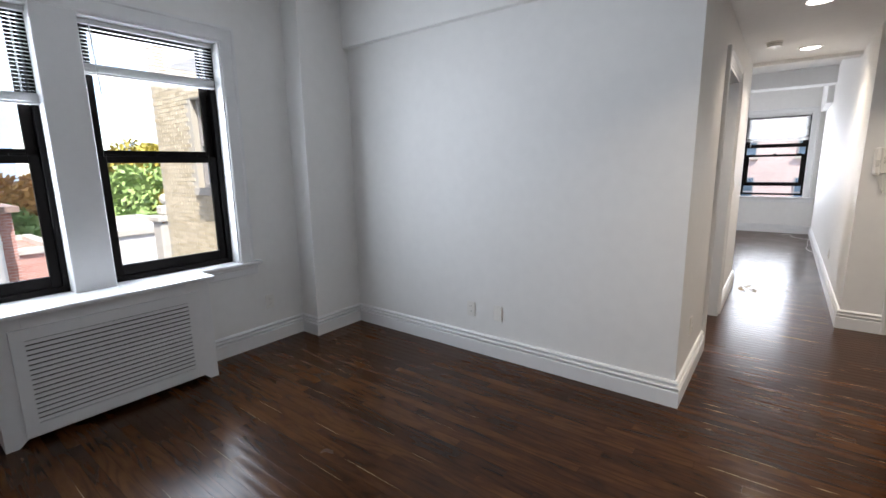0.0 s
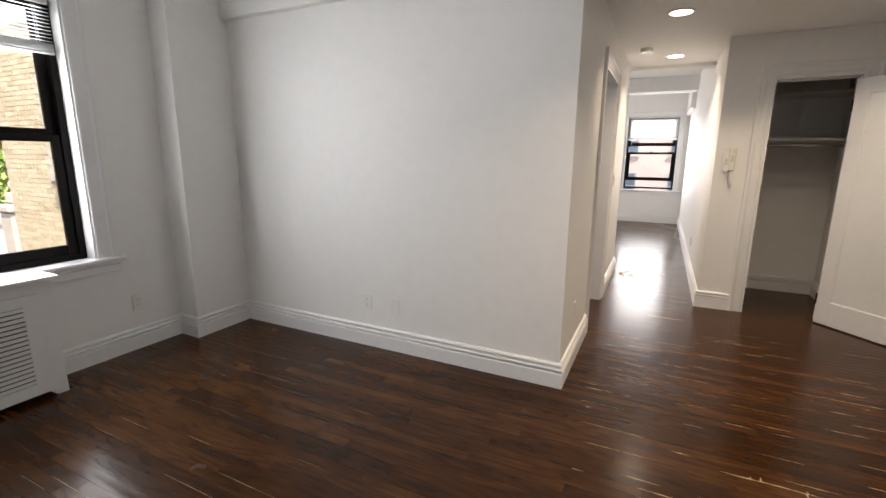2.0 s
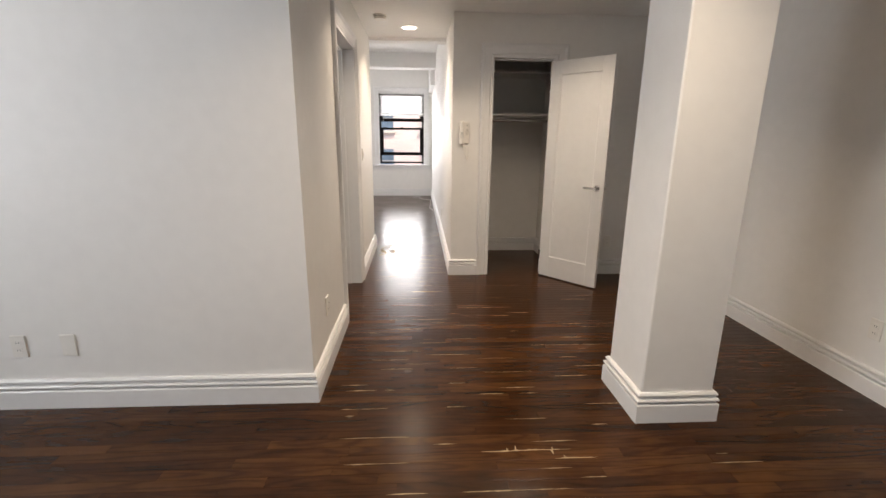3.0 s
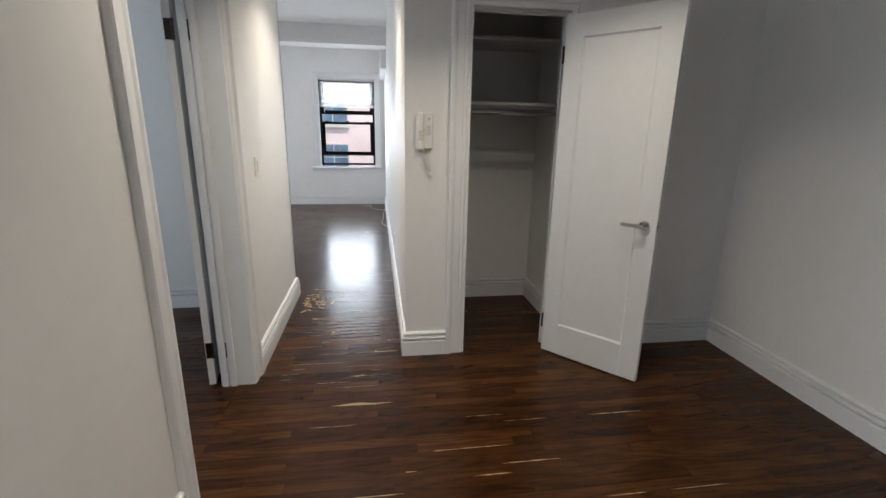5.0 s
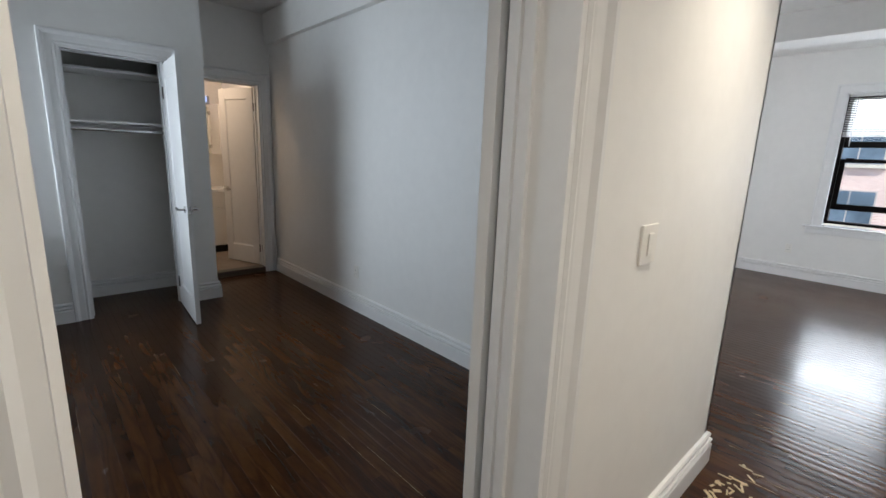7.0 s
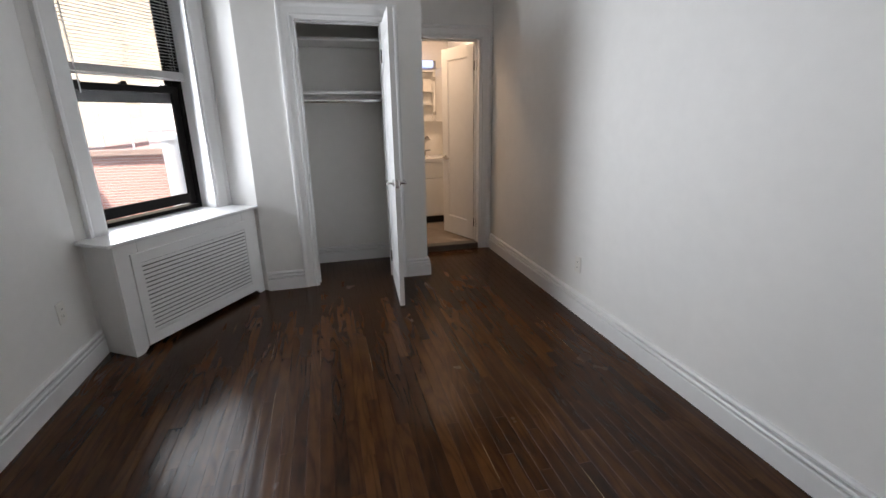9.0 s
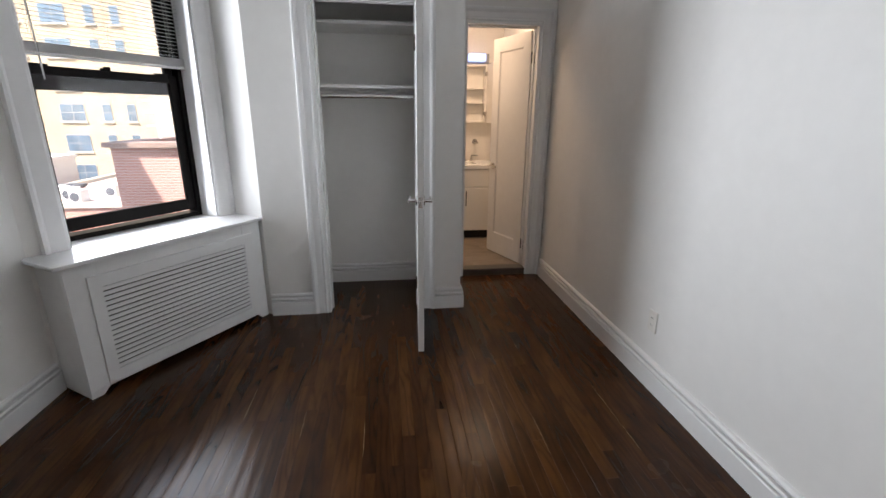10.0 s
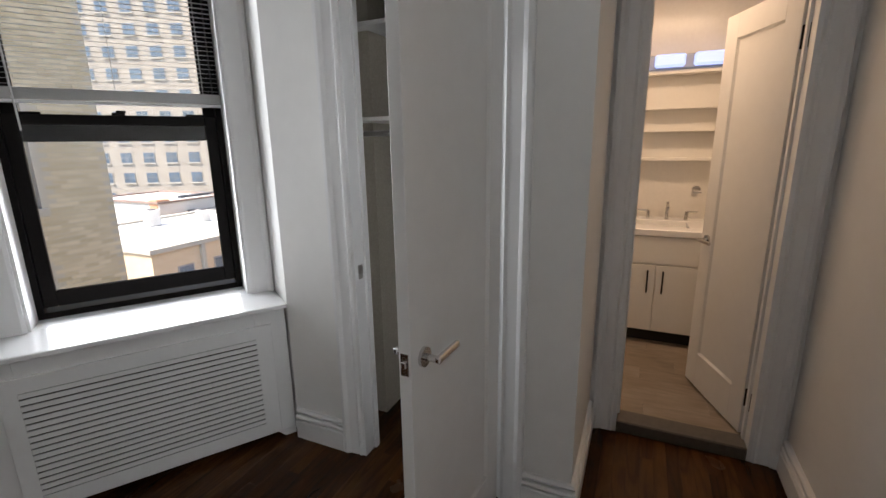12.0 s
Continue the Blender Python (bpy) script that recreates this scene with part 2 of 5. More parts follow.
THRESH = mat("dark_wood_threshold", (0.10, 0.085, 0.07), 0.4, spread=0.25, grain=40)
YBRICK = pieces_mat("yellow_brick", (0.38, 0.31, 0.19), (0.58, 0.50, 0.35))
MORTAR = mat("pale_mortar", (0.46, 0.42, 0.34), 0.9, spread=0.15, grain=90)
RBRICK = masonry("red_brick", ((0.36, 0.13, 0.09), (0.46, 0.20, 0.14)), (0.46, 0.36, 0.32))
NEARBRICK = masonry("mauve_red_brick", ((0.34, 0.15, 0.12), (0.42, 0.21, 0.17)), (0.44, 0.34, 0.31), scale=1.35, gap=0.012)
TAN = masonry("tan_brick", ((0.36, 0.27, 0.17), (0.44, 0.34, 0.22)), (0.42, 0.35, 0.25))
GREYTAN = masonry("grey_tan_brick", ((0.31, 0.27, 0.22), (0.38, 0.34, 0.28)), (0.36, 0.33, 0.28))
BEIGE = masonry("beige_brick", ((0.34, 0.28, 0.20), (0.40, 0.33, 0.24)), (0.40, 0.35, 0.28), width=0.42, row=0.15)
COPING = mat("brown_stone_coping", (0.24, 0.17, 0.14), 0.8, spread=0.2, grain=8)
STONE = mat("pale_limestone", (0.42, 0.39, 0.33), 0.8, spread=0.15, grain=10)
ROOF = mat("dark_roof_felt", (0.07, 0.075, 0.085), 0.8, spread=0.2, grain=3)
WHITEW = mat("white_stucco", (0.60, 0.58, 0.54), 0.8, spread=0.1, grain=5)
PIPE = mat("galvanised_flue", (0.62, 0.64, 0.66), 0.4, metal=0.5, spread=0.1)
FARGLASS = mat("far_window_glass", (0.10, 0.14, 0.18), 0.08, spread=0.4, grain=0.7)
GROUND = mat("street_ground", (0.12, 0.115, 0.105), 0.9, spread=0.3, grain=0.5, big=0.05)
BARK = mat("bark", (0.09, 0.065, 0.045), 0.9, spread=0.3, grain=12)
LEAFG = pieces_mat("green_leaves", (0.15, 0.26, 0.07), (0.32, 0.42, 0.13), 0.6, 3.0)
LEAFY = pieces_mat("yellow_leaves", (0.26, 0.22, 0.03), (0.48, 0.39, 0.06), 0.6, 3.0)
LEAFO = pieces_mat("orange_leaves", (0.46, 0.21, 0.05), (0.62, 0.34, 0.10), 0.6, 3.0)
PINKB = masonry("pink_red_brick", ((0.48, 0.34, 0.30), (0.56, 0.42, 0.37)), (0.54, 0.48, 0.44))
BLUEGL = mat("blue_tower_glass", (0.36, 0.44, 0.52), 0.4, spread=0.2, grain=0.4)
GREENAWN = mat("green_awning", (0.05, 0.20, 0.12), 0.6, spread=0.2)


# ---- helpers for meshes ----
def box(bm, x0, x1, y0, y1, z0, z1, bev=0.0, M=None):
    """A box, its edges eased by bev, added to bm; M lays it elsewhere."""
    x0, x1, y0, y1, z0, z1 = min(x0, x1), max(x0, x1), min(y0, y1), max(y0, y1), min(z0, z1), max(z0, z1)
    r = bmesh.ops.create_cube(bm, size=1.0)
    vs = r["verts"]
    for v in vs:
        v.co = Vector((x0 + (v.co.x + 0.5) * (x1 - x0), y0 + (v.co.y + 0.5) * (y1 - y0), z0 + (v.co.z + 0.5) * (z1 - z0)))
    if bev:
        es = list({e for v in vs for e in v.link_edges})
        got = bmesh.ops.bevel(bm, geom=es, offset=bev, segments=1, affect="EDGES")
        vs = list({v for f in got["faces"] for v in f.verts} | {v for v in vs if v.is_valid})
    if M is not None:
        bmesh.ops.transform(bm, matrix=M, verts=vs)
    return vs


def rod(bm, a, b, r, seg=12, r2=None):
    """A round bar from a to b."""
    a, b = Vector(a), Vector(b)
    d = b - a
    m = Matrix.Translation((a + b) / 2) @ d.to_track_quat("Z", "Y").to_matrix().to_4x4()
    bmesh.ops.create_cone(bm, cap_ends=True, segments=seg, radius1=r, radius2=r if r2 is None else r2, depth=d.length, matrix=m)


def sweep(bm, path, profile, M=None, closed=False):
    """Carries a profile of (offset to the left of the path, height) along a flat path, with mitred corners."""
    M = M or Matrix()
    pts = [Vector(p) for p in path]
    n = len(pts)
    rings = []
    for i, p in enumerate(pts):
        d0 = (p - pts[i - 1]).normalized() if (i > 0 or closed) else None
        d1 = (pts[(i + 1) % n] - p).normalized() if (i < n - 1 or closed) else None
        d0, d1 = d0 or d1, d1 or d0
        n0, n1 = Vector((-d0.y, d0.x)), Vector((-d1.y, d1.x))
        k = (n0 + n1)
        k = k / max(k.dot(n0), 0.2)
        rings.append([bm.verts.new(M @ Vector((p.x + k.x * o, p.y + k.y * o, h))) for o, h in profile])
    m = len(profile)
    for i in range(n if closed else n - 1):
        a, b = rings[i], rings[(i + 1) % n]
        for j in range(m):
            jj = (j + 1) % m
            bm.faces.new((a[j], b[j], b[jj], a[jj]))
    if not closed:
        bm.faces.new(rings[0])
        bm.faces.new(list(reversed(rings[-1])))


def finish(name, bm, material, smooth=False):
    bmesh.ops.recalc_face_normals(bm, faces=bm.faces)
    me = bpy.data.meshes.new(name)
    bm.to_mesh(me)
    bm.free()
    me.materials.append(material)
    if smooth:
        for f in me.polygons:
            f.use_smooth = True
    return me


def thing(name, bm, material, label, category, group="", kind="", smooth=False):
    ob = new(name, finish(name, bm, material, smooth))
    return tagged(ob, label, category, group, kind)


def part(name, bm, material, parent, label="", smooth=False):
    ob = new(name, finish(name, bm, material, smooth))
    ob.parent = parent
    ob.matrix_parent_inverse = parent.matrix_world.inverted()
    return tagged(ob, label) if label else ob


def empty(name, at, label, category, group="", kind=""):
    ob = new(name)
    ob.location = at
    bpy.context.view_layer.update()
    return tagged(ob, label, category, group, kind)


def B():
    return bmesh.new()


def structure(name, boxes, material, label="", category="wall"):
    bm = B()
    for b in boxes:
        box(bm, *b)
    return thing(name, bm, material, label, category, kind="structure")


def basis(origin, u):
    """A frame on a wall seen from the room: u to the right, v up, w out of the wall into the room."""
    u = Vector((u[0], u[1], 0)).normalized()
    w = u.cross(Vector((0, 0, 1)))
    m = Matrix(((u.x, 0, w.x, origin[0]), (u.y, 0, w.y, origin[1]), (0, 1, 0, origin[2] if len(origin) > 2 else 0), (0, 0, 0, 1)))
    return m


# ---- the rooms ----
ZL, ZH, ZB = 2.81, 2.44, 2.81   # ceilings: living room, hall, bedroom
T = 0.25                        # outer walls
# living room, west wall with two window openings
XW = -3.28
L0, L1, R0, R1 = 0.070, 0.825, 1.010, 1.835
WZ0, WZ1 = 0.69, 2.31
structure("wall_living_west", [
    (XW - T, XW, -2.8, L0, 0, ZL), (XW - T, XW, L0, R1, 0, WZ0), (XW - T, XW, L0, R1, WZ1, ZL),
    (XW - T, XW, L1, R0, WZ0, WZ1), (XW - T, XW, R1, 2.84, 0, ZL)], WALL, "painted off-white plaster wall with two windows")
structure("pilaster", [(XW, -3.075, 2.355, 2.84, 0, ZL)], WALL, "off-white plastered pilaster in the room's corner", "pilaster")
structure("wall_living_north", [(-3.53, -0.39, 2.84, 2.93, 0, ZL)], WALL, "painted off-white partition wall")
bm = B()
box(bm, -3.075, -0.39, 2.785, 2.84, 2.405, ZL, 0.004)
thing("beam_living", bm, WALL, "off-white plastered beam along the wall top", "beam", kind="structure")
structure("wall_living_south", [(-3.53, 2.9, -3.05, -2.8, 0, ZL)], WALL, "painted off-white plaster wall")
# hall
DY0, DY1, DZ = 3.937, 4.803, 2.085
structure("wall_hall_west", [(-0.55, -0.39, 2.93, DY0, 0, ZL), (-0.55, -0.39, DY1, 6.22, 0, ZL), (-0.55, -0.39, DY0, DY1, DZ, ZL)],
          WALL, "painted off-white hall wall with a doorway")
AX0, AX1, AY = 0.842, 1.443, 5.04
structure("wall_hall_closet", [(0.485, AX0, AY, AY + 0.11, 0, ZH), (AX1, 2.64, AY, AY + 0.11, 0, ZH), (AX0, AX1, AY, AY + 0.11, DZ, ZH)],
          WALL, "painted off-white wall with a closet opening")
structure("wall_hall_east", [(0.485, 0.60, AY + 0.11, 11.25, 0, ZB)], WALL, "painted off-white wall along the hall")
structure("wall_closet_back", [(0.60, 1.72, 6.045, 6.14, 0, ZH), (1.62, 1.72, AY + 0.11, 6.045, 0, ZH)], WALL, "off-white closet walls")
structure("wall_east", [(2.64, 2.89, -2.8, 5.15, 0, ZL)], WALL, "painted off-white plaster wall")
bm = B()
box(bm, 1.248, 1.612, 2.597, 2.962, 0, ZH, 0.006)
thing("column", bm, WALL, "square off-white plastered column", "column", kind="structure")
# far room
YF = 11.25
FX0, FX1, FZ0, FZ1 = -0.73, 0.305, 0.70, 2.31
structure("wall_far_north", [(-4.2, FX0, YF, YF + T, 0, ZB), (FX1, 0.85, YF, YF + T, 0, ZB), (FX0, FX1, YF, YF + T, 0, FZ0), (FX0, FX1, YF, YF + T, FZ1, ZB)],
          WALL, "painted off-white wall with one window")
WY0, WY1 = 8.18, 9.22
structure("wall_far_west", [(-4.45, -4.2, 6.22, WY0, 0, ZB), (-4.45, -4.2, WY1, YF + T, 0, ZB), (-4.45, -4.2, WY0, WY1, 0, FZ0), (-4.45, -4.2, WY0, WY1, FZ1, ZB)],
          WALL, "painted off-white wall with a side window")
bm = B()
box(bm, -4.2, 0.485, 9.29, 9.62, 2.56, ZB, 0.006)
thing("beam_far", bm, CEIL, "off-white plastered beam across the ceiling", "beam", kind="structure")
bm = B()
box(bm, 0.40, 0.485, 9.62, 11.25, 2.30, ZB, 0.006)
thing("beam_far_side", bm, CEIL, "short off-white plastered beam on the wall", "beam", kind="structure")
bm = B()
box(bm, -0.39, 0.485, 6.16, 6.34, 2.405, ZB, 0.004)
thing("beam_hall", bm, CEIL, "low off-white beam at the hall's end", "beam", kind="structure")
# bedroom
BX, BY0, BY1, BN = -4.32, 4.207, 4.885, 6.03
structure("wall_bedroom_north", [(-6.75, -0.55, BN, 6.22, 0, ZB), (-4.2, -0.39, 6.2, 6.22, 0, ZB)], WALL, "long painted off-white bedroom wall")
bm = B()
box(bm, -4.98, -0.55, 5.975, BN, 2.50, ZB, 0.004)
thing("beam_bedroom", bm, WALL, "off-white plastered beam along the wall top", "beam", kind="structure")
structure("wall_bedroom_closet", [(BX - 0.11, BX, 3.805, BY0, 0, ZB), (BX - 0.11, BX, BY1, 5.18, 0, ZB), (BX - 0.11, BX, BY0, BY1, 2.098, ZB)],
          WALL, "painted off-white wall with a closet opening")
structure("wall_closet_west", [(-5.07, -4.965, 3.70, 5.18, 0, ZB)], WALL, "off-white closet back wall")
structure("wall_closet_south", [(-4.965, BX - 0.11, 3.85, 3.95, 0, ZB)], WALL, "off-white closet side wall")
structure("wall_closet_north", [(-4.965, BX - 0.11, 5.06, 5.18, 0, ZB)], WALL, "off-white closet side wall")
TX, TY0, TY1 = -4.985, 5.298, 5.907
structure("wall_bath", [(TX - 0.12, TX, 5.18, TY0, 0, ZB), (TX - 0.12, TX, TY1, BN, 0, ZB), (TX - 0.12, TX, TY0, TY1, 2.10, ZB)],
          WALL, "painted off-white wall with the bathroom doorway")
# oblique window wall of the bedroom
OB = basis((-3.37, 3.15, 0), (-0.8368, 0.5476))
OW0, OW1 = 0.160, 1.035
bm = B()
for u0, u1, z0, z1 in ((-0.14, OW0, 0, ZB), (OW1, 1.155, 0, ZB), (OW0, OW1, 0, 0.70), (OW0, OW1, 2.33, ZB)):
    box(bm, u0, u1, z0, z1, -0.50, -0.25, M=OB)
box(bm, 1.155, 1.36, 0, ZB, -0.50, 0.03, M=OB)
thing("wall_bedroom_window", bm, WALL, "slanting off-white wall with a deep window", "wall", kind="structure")
# bathroom shell
structure("wall_bath_sides", [(-6.75, -5.105, 4.75, 4.85, 0, ZB), (-6.75, -6.65, 4.85, BN, 0, ZB)], TILE, "pale bathroom walls")
structure("ceiling_bath", [(-6.75, -5.105, 4.85, BN, 2.62, 2.72)], CEIL, "off-white bathroom ceiling", "ceiling")
# ceilings and roof slab
structure("ceiling_hall", [(-0.39, 2.64, -2.8, 6.34, ZH, ZH + 0.08), (-0.39, -0.35, -2.8, 2.84, ZH + 0.08, ZL)], CEIL, "flat off-white ceiling with downlights", "ceiling")
structure("ceiling_living", [(-3.6, 2.9, -3.05, 2.93, ZL, ZL + 0.2)], CEIL, "flat off-white ceiling", "ceiling")
structure("ceiling_bedroom", [(-6.9, -0.39, 2.93, 6.22, ZB, ZB + 0.2)], CEIL, "flat off-white ceiling", "ceiling")
structure("ceiling_far", [(-4.45, 2.9, 6.22, YF + T, ZB, ZB + 0.2), (-0.39, 2.9, 2.93, 6.22, ZB, ZB + 0.2)], CEIL, "flat off-white ceiling", "ceiling")
structure("wall_shaft", [(1.72, 2.89, 5.15, 6.3, 0, ZB), (0.60, 0.85, 6.14, YF + T, 0, ZB), (0.6, 1.72, 6.14, 6.3, 0, ZB)], WALL, "plain wall behind the closet")

# ---- skirting boards ----
SKIRT = [(0.0, 0.0), (0.026, 0.0), (0.026, 0.094), (0.022, 0.099), (0.003, 0.100), (0.003, 0.111), (0.024, 0.1115), (0.026, 0.118), (0.021, 0.126), (0.003, 0.127),
         (0.003, 0.1365), (0.017, 0.137), (0.019, 0.147), (0.012, 0.156), (0.0, 0.158)]


def skirting(path):
    bm = B()
    sweep(bm, path, SKIRT)
    thing("baseboard", bm, TRIM, "tall white stepped baseboard", "baseboard", kind="structure")


CW = 0.102
ou = lambda u, w: ((OB @ Vector((u, 0, w))).x, (OB @ Vector((u, 0, w))).y)
# each path keeps its room on the left
skirting([(-0.39, DY0 - CW), (-0.39, 2.84), (-3.075, 2.84), (-3.075, 2.355), (XW, 2.355), (XW, 1.46)])
skirting([(XW, 0.37), (XW, -2.8), (2.64, -2.8), (2.64, AY), (AX1 + CW, AY)])
skirting([(AX0 - CW, AY), (0.485, AY), (0.485, YF), (-4.2, YF), (-4.2, 6.22), (-0.39, 6.22), (-0.39, DY1 + CW)])
skirting([(-0.55, DY1 + CW), (-0.55, BN), (TX + 0.02, BN)])
skirting([(TX + 0.03, 5.18), (BX, 5.18), (BX, BY1 + CW)][::1])
skirting([(BX, BY0 - CW), (BX, 3.815)])
skirting([(-3.49, 2.93), (-0.55, 2.93), (-0.55, DY0 - CW)])
skirting([(1.62, AY + 0.11), (1.62, 6.045), (0.60, 6.045), (0.60, AY + 0.11)])
skirting([(BX - 0.11, 5.06), (-4.965, 5.06), (-4.965, 3.95), (BX - 0.11, 3.95)])
bm = B()
sweep(bm, [(1.248, 2.597), (1.248, 2.962), (1.612, 2.962), (1.612, 2.597)], SKIRT, closed=True)
thing("baseboard", bm, TRIM, "white stepped baseboard round the column", "baseboard", kind="structure")

# ---- door casings ----
CASE = [(0.0, 0.0), (0.0, 0.012), (0.010, 0.018), (0.022, 0.013), (0.030, 0.015), (0.064, 0.017), (0.072, 0.022), (0.082, 0.028), (0.097, 0.028), (CW, 0.022), (CW, 0.0)]


def casing(M, u0, u1, z1, depth):
    """Casing round an opening, with the jamb lining through the wall behind it."""
    bm = B()
    sweep(bm, [(u1, 0), (u1, z1), (u0, z1), (u0, 0)][::-1], CASE, M)
    trim = thing("trim", bm, TRIM, "white moulded door casing", "door casing", kind="structure")
    bm = B()
    t = 0.018
    box(bm, u0, u0 + t, 0, z1, -depth, 0.011, M=M)
    box(bm, u1 - t, u1, 0, z1, -depth, 0.011, M=M)
    box(bm, u0 + t, u1 - t, z1 - t, z1, -depth, 0.011, M=M)
    part("jamb", bm, TRIM, trim)
    bm = B()
    s = 0.012
    mid = -depth * 0.55
    box(bm, u0 + t, u0 + t + s, 0, z1 - t, mid - 0.03, mid, M=M)
    box(bm, u1 - t - s, u1 - t, 0, z1 - t, mid - 0.03, mid, M=M)
    box(bm, u0 + t + s, u1 - t - s, z1 - t - s, z1 - t, mid - 0.03, mid, M=M)
    part("door_stop", bm, TRIM, trim)
    return trim


casing(basis((-0.39, 0), (0, 1)), DY0, DY1, DZ, 0.16)
casing(basis((-0.55, 0), (0, -1)), -DY1, -DY0, DZ, 0.0)
casing(basis((0, AY), (1, 0)), AX0, AX1, DZ, 0.11)
casing(basis((BX, 0), (0, 1)), BY0, BY1, 2.098, 0.11)
casing(basis((TX, 0), (0, 1)), TY0, TY1, 2.10, 0.12)

# ---- floor under the boards, bathroom floor ----
structure("floor", [(-3.53, 2.9, -3.05, 2.93, -0.25, -0.014), (-4.45, 2.9, 2.93, YF + T, -0.25, -0.014), (-6.75, -4.45, 3.70, 6.22, -0.25, -0.014)], DARKGAP, "dark floor bed under the oak boards", "floor")
bath_floor = structure("floor_bath", [(-6.65, -5.08, 4.85, BN, -0.014, 0.047)], DARKGAP, "light wood-look vinyl plank floor", "floor")
rv = random.Random(9)
for row in range(11):
    px = -6.645 + row * 0.1425
    py = 4.852 - rv.random() * 0.5
    while py < BN:
        q0, q1 = max(py, 4.852), min(py + 0.61, BN - 0.002)
        if q1 - q0 > 0.02:
            bm = B()
            box(bm, px + 0.0006, min(px + 0.1419, -5.082), q0 + 0.0006, q1 - 0.0006, 0.047, 0.052)
            part("vinyl_plank", bm, VINYL, bath_floor)
        py += 0.61
bm = B()
box(bm, -5.09, -4.975, TY0 + 0.018, TY1 - 0.018, -0.012, 0.062, 0.006)
thing("threshold", bm, THRESH, "dark stained wooden bathroom door threshold", "threshold", kind="structure")


# ---- windows ----
def sash(name, M, u0, u1, z0, z1, w0, w1, parent, stile=0.052, top=0.044, bottom=0.072):
    bm = B()
    for a in ((u0, u0 + stile, z0, z1), (u1 - stile, u1, z0, z1), (u0 + stile, u1 - stile, z0, z0 + bottom), (u0 + stile, u1 - stile, z1 - top, z1)):
        box(bm, a[0], a[1], a[2], a[3], w0, w1, 0.003, M)
    s = part(name, bm, BLACK, parent)
    bm = B()
    box(bm, u0 + stile - 0.004, u1 - stile + 0.004, z0 + bottom - 0.004, z1 - top + 0.004, (w0 + w1) / 2 - 0.002, (w0 + w1) / 2 + 0.002, M=M)
    p = part("pane", bm, GLASS, s)
    p.visible_shadow = False
    return s


def window(name, M, u0, u1, z0, z1, w, upper, lower, label):
    """A double-hung window in its opening: w is the outer depth, upper and lower the sashes' heights."""
    bm = B()
    f = 0.036
    for a in ((u0, u0 + f, z0, z1), (u1 - f, u1, z0, z1), (u0 + f, u1 - f, z0, z0 + 0.034), (u0 + f, u1 - f, z1 - 0.03, z1)):
        box(bm, a[0], a[1], a[2], a[3], w - 0.05, w + 0.045, 0.002, M)
    root = thing(name, bm, BLACK, label, "window", kind="structure")
    sash("upper_sash", M, u0 + f, u1 - f, upper[0], upper[1], w - 0.035, w - 0.008, root)
    low = sash("lower_sash", M, u0 + f, u1 - f, lower[0], lower[1], w - 0.002, w + 0.026, root)
    bm = B()
    uc = (u0 + u1) / 2
    box(bm, uc - 0.025, uc + 0.025, lower[1], lower[1] + 0.012, w - 0.004, w + 0.02, 0.003, M)
    box(bm, uc - 0.008, uc + 0.03, lower[1] + 0.012, lower[1] + 0.022, w, w + 0.012, 0.003, M)
    part("sash_lock", bm, BLACK, low)
    for k in (u0 + f + 0.05, u1 - f - 0.13):
        bm = B()
        box(bm, k, k + 0.08, lower[1], lower[1] + 0.010, w + 0.002, w + 0.02, 0.002, M)
        part("tilt_latch", bm, BLACK, low)
    return root


def blind(M, u0, u1, ztop, zbot, w, label, tilt=6.0):
    root = None
    bm = B()
    box(bm, u0, u1, ztop - 0.028, ztop, w - 0.014, w + 0.014, 0.002, M)
    root = thing("venetian_blind", bm, BLIND, label, "blind")
    bm = B()
    box(bm, u0, u1, zbot, zbot + 0.014, w - 0.013, w + 0.013, 0.003, M)
    part("bottom_rail", bm, BLIND, root)
    # gathered slats above the rail, then the open ones
    bm = B()
    pitch = 0.0205
    hangs = zbot + 0.062
    for i in range(15):
        z = zbot + 0.017 + i * 0.003
        box(bm, u0 + 0.002, u1 - 0.002, z, z + 0.0014, w - 0.0125, w + 0.0125, M=M)
    part("gathered_slats", bm, BLIND, root)
    slat = B()
    box(slat, u0 + 0.002, u1 - 0.002, -0.0006, 0.0006, -0.0125, 0.0125)
    me = finish("slat", slat, BLIND)
    z = hangs + 0.012
    while z < ztop - 0.034:
        ob = new("slat", me)
        ob.parent = root
        ob.matrix_basis = M @ Matrix.Translation((0, z, w)) @ Matrix.Rotation(radians(tilt), 4, "X")
        z += pitch
    for k in (0.09, 0.5, 0.91):
        bm = B()
        u = u0 + (u1 - u0) * k
        for dw in (-0.0135, 0.0135):
            box(bm, u - 0.0007, u + 0.0007, zbot, ztop - 0.02, w + dw - 0.0005, w + dw + 0.0005, M=M)
        part("ladder_cord", bm, BLIND, root)
    bm = B()
    rod(bm, M @ Vector((u0 + 0.07, ztop - 0.03, w + 0.02)), M @ Vector((u0 + 0.085, zbot - 0.11, w + 0.022)), 0.004, 6)
    part("tilt_wand", bm, mat("clear_wand", (0.6, 0.6, 0.6), 0.2), root)
    return root


def lining(M, u0, u1, z0, z1, w0, w1=0.0):
    """White reveal boards between the wall's face and the window."""
    bm = B()
    t = 0.012
    box(bm, u0, u0 + t, z0, z1, w0, w1, M=M)
    box(bm, u1 - t, u1, z0, z1, w0, w1, M=M)
    box(bm, u0 + t, u1 - t, z1 - t, z1, w0, w1, M=M)
    thing("trim", bm, TRIM, "white painted window reveal boards", "window trim", kind="structure")


